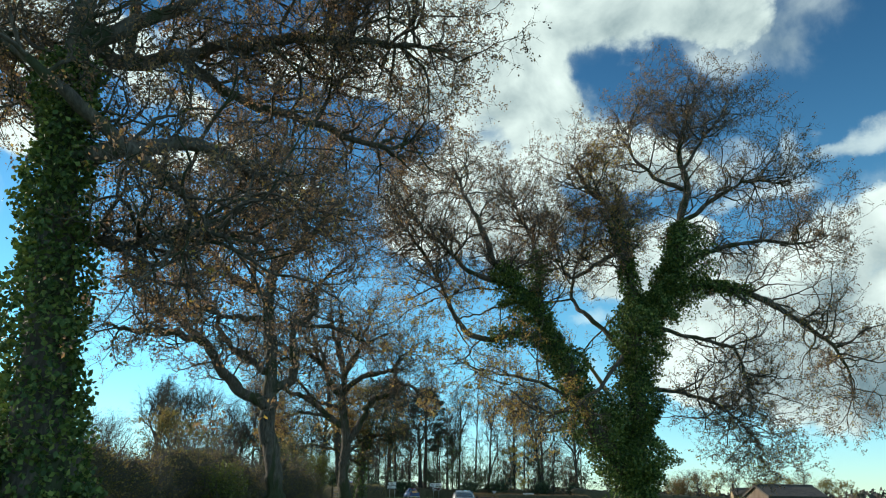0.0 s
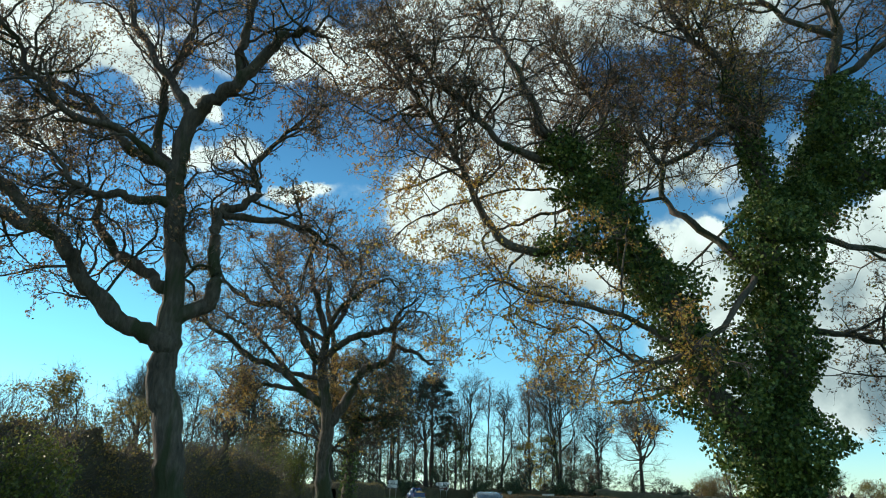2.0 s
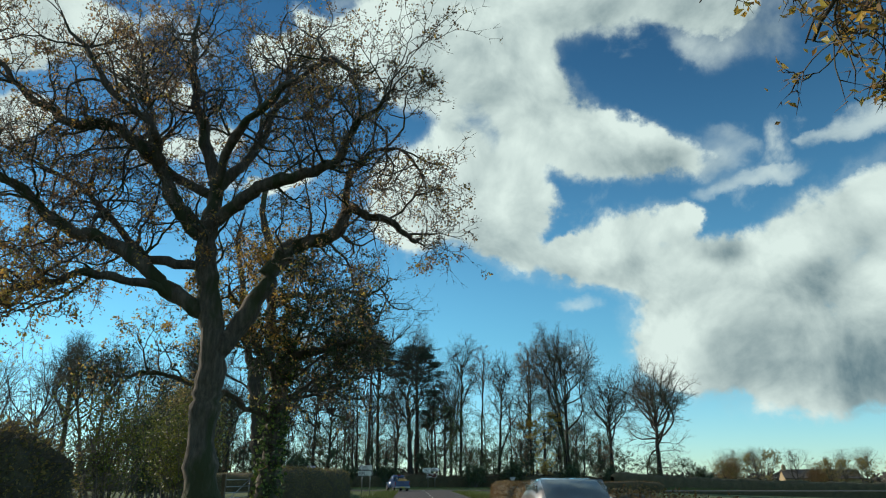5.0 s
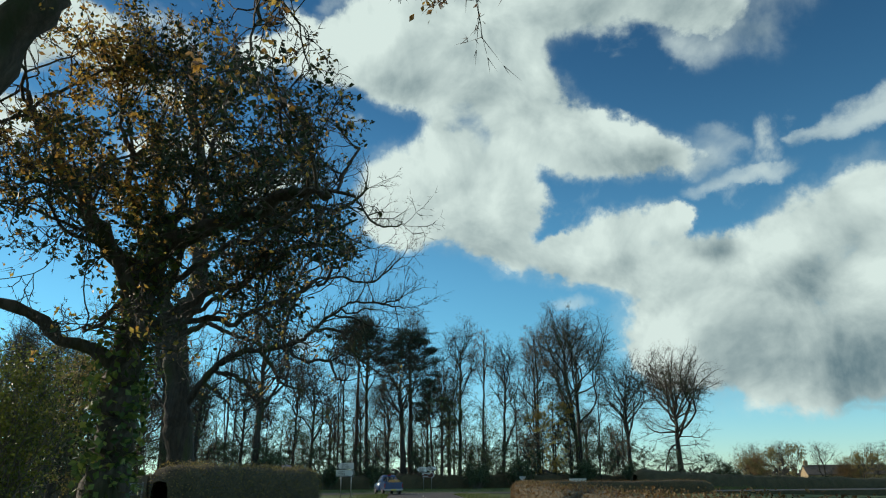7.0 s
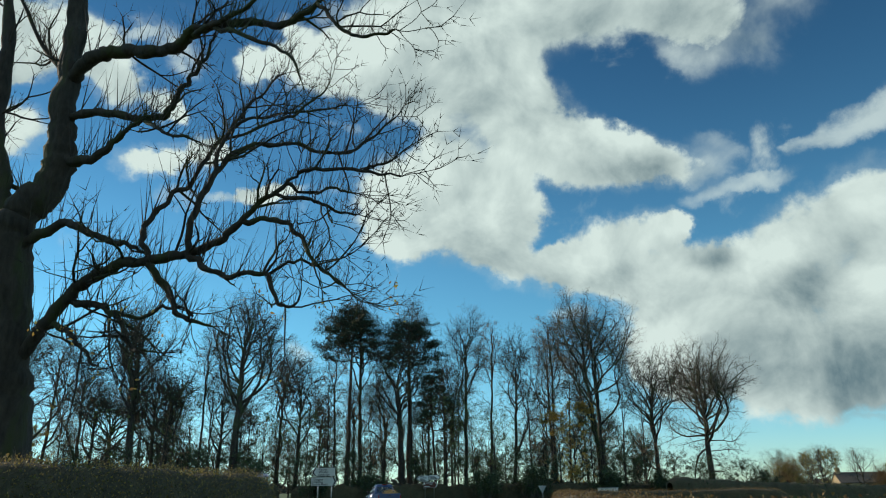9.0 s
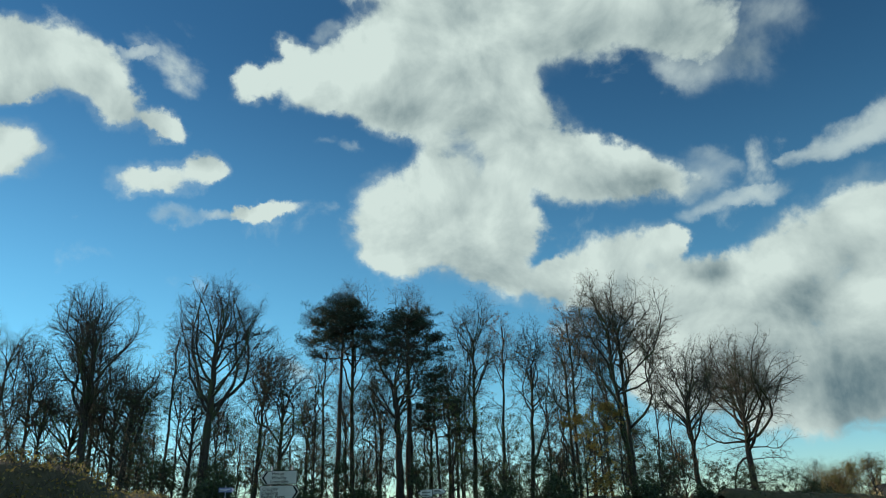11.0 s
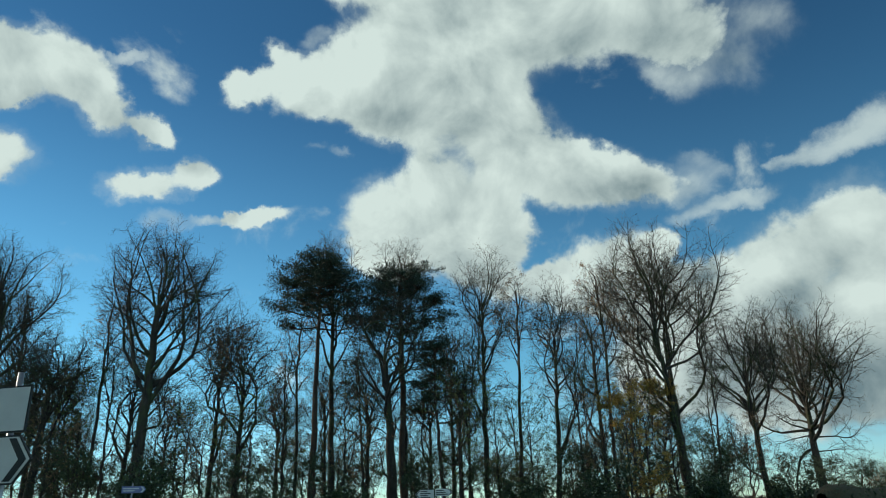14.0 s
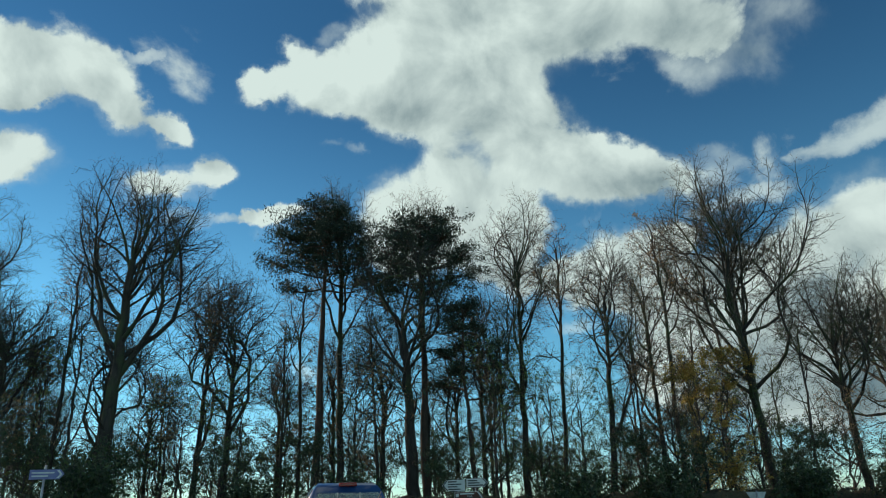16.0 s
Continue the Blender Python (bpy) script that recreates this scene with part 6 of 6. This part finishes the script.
def pickup():
    """A pickup, nose to +y, with its tailgate at y = -2.5."""
    t = thing("pickup_truck", Matrix.Translation((-5.35, 124.4, 0.03)) @ pose(0, 0, 0, 0, 0, 16), "blue pickup truck carrying loose straw in its open bed", "pickup truck")
    part("body", loft([ring(2.45, 0.72, 0.45, 0.85, 0.05), ring(2.3, 0.84, 0.38, 0.98, 0.05), ring(1.2, 0.87, 0.36, 1.06, 0.05), ring(0.9, 0.87, 0.36, 1.08, 0.05), ring(-0.75, 0.87, 0.36, 1.08, 0.05)]), PAINTBLUE, t, "", True)
    bm = bmesh.new()
    for s in (-1, 1):
        block(bm, s * 0.83, -1.62, 0.74, 0.1, 1.74, 0.68, 0.03)
    block(bm, 0, -1.62, 0.48, 1.66, 1.74, 0.08, 0.01)
    part("bed", bm, PAINTBLUE, t)
    gate_ = part("tailgate", block(bmesh.new(), 0, -2.5, 0.77, 1.62, 0.07, 0.62, 0.02), PAINTBLUE, t)
    part("handle", block(bmesh.new(), 0, -2.545, 0.92, 0.2, 0.02, 0.06, 0.008), PLASTIC, gate_)
    roof = loft([ring(1.05, 0.78, 1.05, 1.1, 0.05, 0.02), ring(0.35, 0.74, 1.05, 1.66, 0.12, 0.05), ring(0.1, 0.74, 1.05, 1.74, 0.14, 0.08), ring(-0.5, 0.74, 1.05, 1.75, 0.14, 0.08), ring(-0.72, 0.75, 1.05, 1.68, 0.12, 0.06), ring(-0.78, 0.76, 1.05, 1.2, 0.08, 0.04)])
    cabin = part("cab", roof, PAINTBLUE, t, "", True)
    part("rear_window", block(bmesh.new(), 0, -0.79, 1.37, 1.16, 0.02, 0.4, 0.008, None), GLASS, cabin, "dark rear window glass")
    bm = bmesh.new()
    for x in (-0.2, 0.22):
        block(bm, x, -0.805, 1.37, 0.025, 0.012, 0.4)
    part("window_bar", bm, STEEL, cabin)
    part("windscreen", block(bmesh.new(), 0, 0, 0, 1.2, 0.02, 0.62, 0.01, pose(0, 0.72, 1.4, 50, 0, 0)), GLASS, cabin, "sloping windscreen")
    for s in (-1, 1):
        part("side_window", block(bmesh.new(), s * 0.715, -0.05, 1.38, 0.02, 0.95, 0.34, 0.008, None), GLASS, cabin)
        m = part("mirror", block(bmesh.new(), s * 1.0, 0.55, 1.16, 0.2, 0.1, 0.16, 0.03), PLASTIC, t)
        part("mirror_arm", rod(bmesh.new(), (s * 0.8, 0.56, 1.1), (s * 0.95, 0.56, 1.14), 0.02, 8), PLASTIC, m)
        part("tail_lamp", block(bmesh.new(), s * 0.83, -2.51, 0.8, 0.09, 0.05, 0.34, 0.01), REDLAMP, t, "red tail lamp")
        part("headlamp", block(bmesh.new(), s * 0.64, 2.42, 0.72, 0.26, 0.08, 0.16, 0.02), CLEARLAMP, t, "clear headlamp")
        for y in (1.55, -1.55):
            wheel(t, s * 0.78, y, 0.34, 0.22)
    part("brake_lamp", block(bmesh.new(), 0, -0.74, 1.715, 0.34, 0.05, 0.07, 0.015), REDLAMP, t, "dark red high brake lamp")
    part("bumper", block(bmesh.new(), 0, -2.58, 0.42, 1.7, 0.14, 0.16, 0.03), STEEL, t)
    part("number_plate", block(bmesh.new(), 0, -2.66, 0.42, 0.5, 0.01, 0.11), PLATE, t, "yellow number plate")
    rng = np.random.default_rng(3)
    p = np.stack([rng.normal(0.25, 0.22, 900), rng.normal(-1.55, 0.3, 900), 0.56 + 0.72 * rng.random(900) ** 0.7], 1)
    p[:, 2] = np.minimum(p[:, 2], 1.3 - np.abs(p[:, 0] - 0.25) * 0.7)
    d = unit(rng.normal(size=p.shape) * np.array([1, 1, 0.4]))
    P = np.stack([p, p + d * 0.16 + rng.normal(0, 0.02, p.shape), p + d * 0.32], 1)
    straw = thing("straw", t.matrix_world.copy(), "heap of loose yellow straw in the truck bed", "straw", kind="stuff")
    child("straw_stalk", mesh_np("straw_stalks", *tubes(P, np.full((900, 3), 0.006), 3), STRAW), straw, kind="stuff")


def saloon():
    """A car that faces the lane's other way (nose to +y before it is turned)."""
    c = thing("car", Matrix.Translation((1.5, 54.0, 0.03)) @ pose(0, 0, 0, 0, 0, 182), "silver-white car facing along the opposite lane", "car")
    part("body", loft([ring(2.1, 0.66, 0.4, 0.66, 0.05), ring(1.95, 0.8, 0.32, 0.78, 0.06), ring(0.9, 0.85, 0.28, 0.94, 0.06), ring(-1.3, 0.86, 0.28, 0.98, 0.06), ring(-1.95, 0.8, 0.36, 0.95, 0.08), ring(-2.1, 0.72, 0.45, 0.88, 0.05)]), PAINTWHITE, c, "", True)
    top = part("cabin", loft([ring(0.95, 0.74, 0.9, 0.96, 0.04, 0.02), ring(0.2, 0.72, 0.9, 1.38, 0.14, 0.06), ring(-0.3, 0.72, 0.9, 1.44, 0.15, 0.08), ring(-1.0, 0.72, 0.9, 1.40, 0.15, 0.08), ring(-1.75, 0.72, 0.9, 1.0, 0.05, 0.03)]), PAINTWHITE, c, "", True)
    part("windscreen", block(bmesh.new(), 0, 0, 0, 1.24, 0.02, 0.78, 0.01, pose(0, 0.6, 1.2, 58, 0, 0)), GLASS, top, "sloping windscreen")
    part("rear_window", block(bmesh.new(), 0, 0, 0, 1.15, 0.02, 0.7, 0.01, pose(0, -1.42, 1.24, -62, 0, 0)), GLASS, top)
    for s in (-1, 1):
        part("side_window", block(bmesh.new(), s * 0.7, -0.35, 1.15, 0.02, 1.35, 0.3, 0.008), GLASS, top)
        part("mirror", block(bmesh.new(), s * 0.94, 0.55, 0.98, 0.18, 0.1, 0.13, 0.03), PLASTIC, c)
        part("headlamp", block(bmesh.new(), s * 0.6, 2.02, 0.68, 0.3, 0.12, 0.14, 0.03), CLEARLAMP, c, "clear headlamp")
        part("tail_lamp", block(bmesh.new(), s * 0.68, -2.03, 0.8, 0.2, 0.1, 0.16, 0.02), REDLAMP, c, "red tail lamp")
        for y in (1.3, -1.3):
            wheel(c, s * 0.76, y, 0.31, 0.2)
    part("grille", block(bmesh.new(), 0, 2.08, 0.5, 0.8, 0.06, 0.16, 0.02), PLASTIC, c)
    part("number_plate", block(bmesh.new(), 0, 2.125, 0.42, 0.5, 0.01, 0.11), SIGNWHITE, c, "white number plate")


pickup()
saloon()


# ---- buildings ----
def house(name, at, turn, long, wide_, eaves, ridge, wall, label, windows=(), chimney=True):
    """A gabled building along x, with thick walls, roof slopes and openings."""
    h = thing(name, Matrix.Translation((at[0], at[1], fall(*at))) @ pose(0, 0, 0, 0, 0, turn), label, "house" if chimney else "shed")
    for s in (-1, 1):
        f = prism(bmesh.new(), ((-wide_ / 2, -0.3), (wide_ / 2, -0.3), (wide_ / 2, eaves), (0, ridge), (-wide_ / 2, eaves)), s * long / 2 - 0.2, s * long / 2 + 0.2)
        bmesh.ops.rotate(f, verts=f.verts, cent=(0, 0, 0), matrix=Matrix.Rotation(radians(90), 3, "Z"))
        part("gable_wall", f, wall, h)
    for s in (-1, 1):
        part("side_wall", block(bmesh.new(), 0, s * (wide_ / 2 - 0.2), eaves / 2 - 0.15, long - 0.42, 0.4, eaves + 0.3), wall, h)
    pitch = math.atan2(ridge - eaves, wide_ / 2)
    slope = math.hypot(ridge - eaves, wide_ / 2) + 0.35
    for s in (-1, 1):
        part("roof_slope", block(bmesh.new(), 0, 0, 0, long + 0.7, slope, 0.14, 0.02, pose(0, s * (wide_ / 4 + 0.1), (ridge + eaves) / 2 + 0.02, math.degrees(-s * pitch), 0, 0)), SLATE, h, "dark slate roof slope")
    part("ridge", rod(bmesh.new(), (-long / 2 - 0.35, 0, ridge + 0.08), (long / 2 + 0.35, 0, ridge + 0.08), 0.12, 8), SLATE, h)
    if chimney:
        st = part("chimney", block(bmesh.new(), -long / 2 + 0.45, 0, ridge + 0.35, 0.8, 1.0, 1.7, 0.03), wall, h, "stone chimney stack")
        part("pot", rod(bmesh.new(), (-long / 2 + 0.45, 0, ridge + 1.2), (-long / 2 + 0.45, 0, ridge + 1.6), 0.14, 12, 0.11), STONE, st, "clay chimney pot")
    for x, z, w, hh in windows:
        wn = part("window", block(bmesh.new(), x, -wide_ / 2 - 0.01, z, w, 0.1, hh, 0.01), WHITEWALL, h, "white-framed window")
        for s in (-1, 1):
            part("pane", block(bmesh.new(), x + s * w * 0.24, -wide_ / 2 - 0.07, z, w * 0.4, 0.02, hh * 0.84), WINDOWGLASS, wn)
        part("sill", block(bmesh.new(), x, -wide_ / 2 - 0.08, z - hh / 2 - 0.06, w + 0.2, 0.22, 0.1, 0.01), STONE, wn)
    return h


house("house", (97, 224), -14, 17, 7.0, 3.6, 5.6, STONE, "sandstone cottage with a dark roof and gable chimney", ((-5, 1.6, 1.2, 1.2), (0, 1.6, 1.2, 1.2), (5, 1.6, 1.2, 1.2)))
house("field_shed", (64, 239), 10, 7, 4.5, 2.0, 3.0, WHITEWALL, "small white shed with a dark roof", ((1.5, 1.1, 1.0, 0.8),), False)
house("low_shed", (25.0, 54), 5, 3.8, 3.2, 1.55, 2.2, TIMBER, "low dark timber shed behind the roadside", (), False)
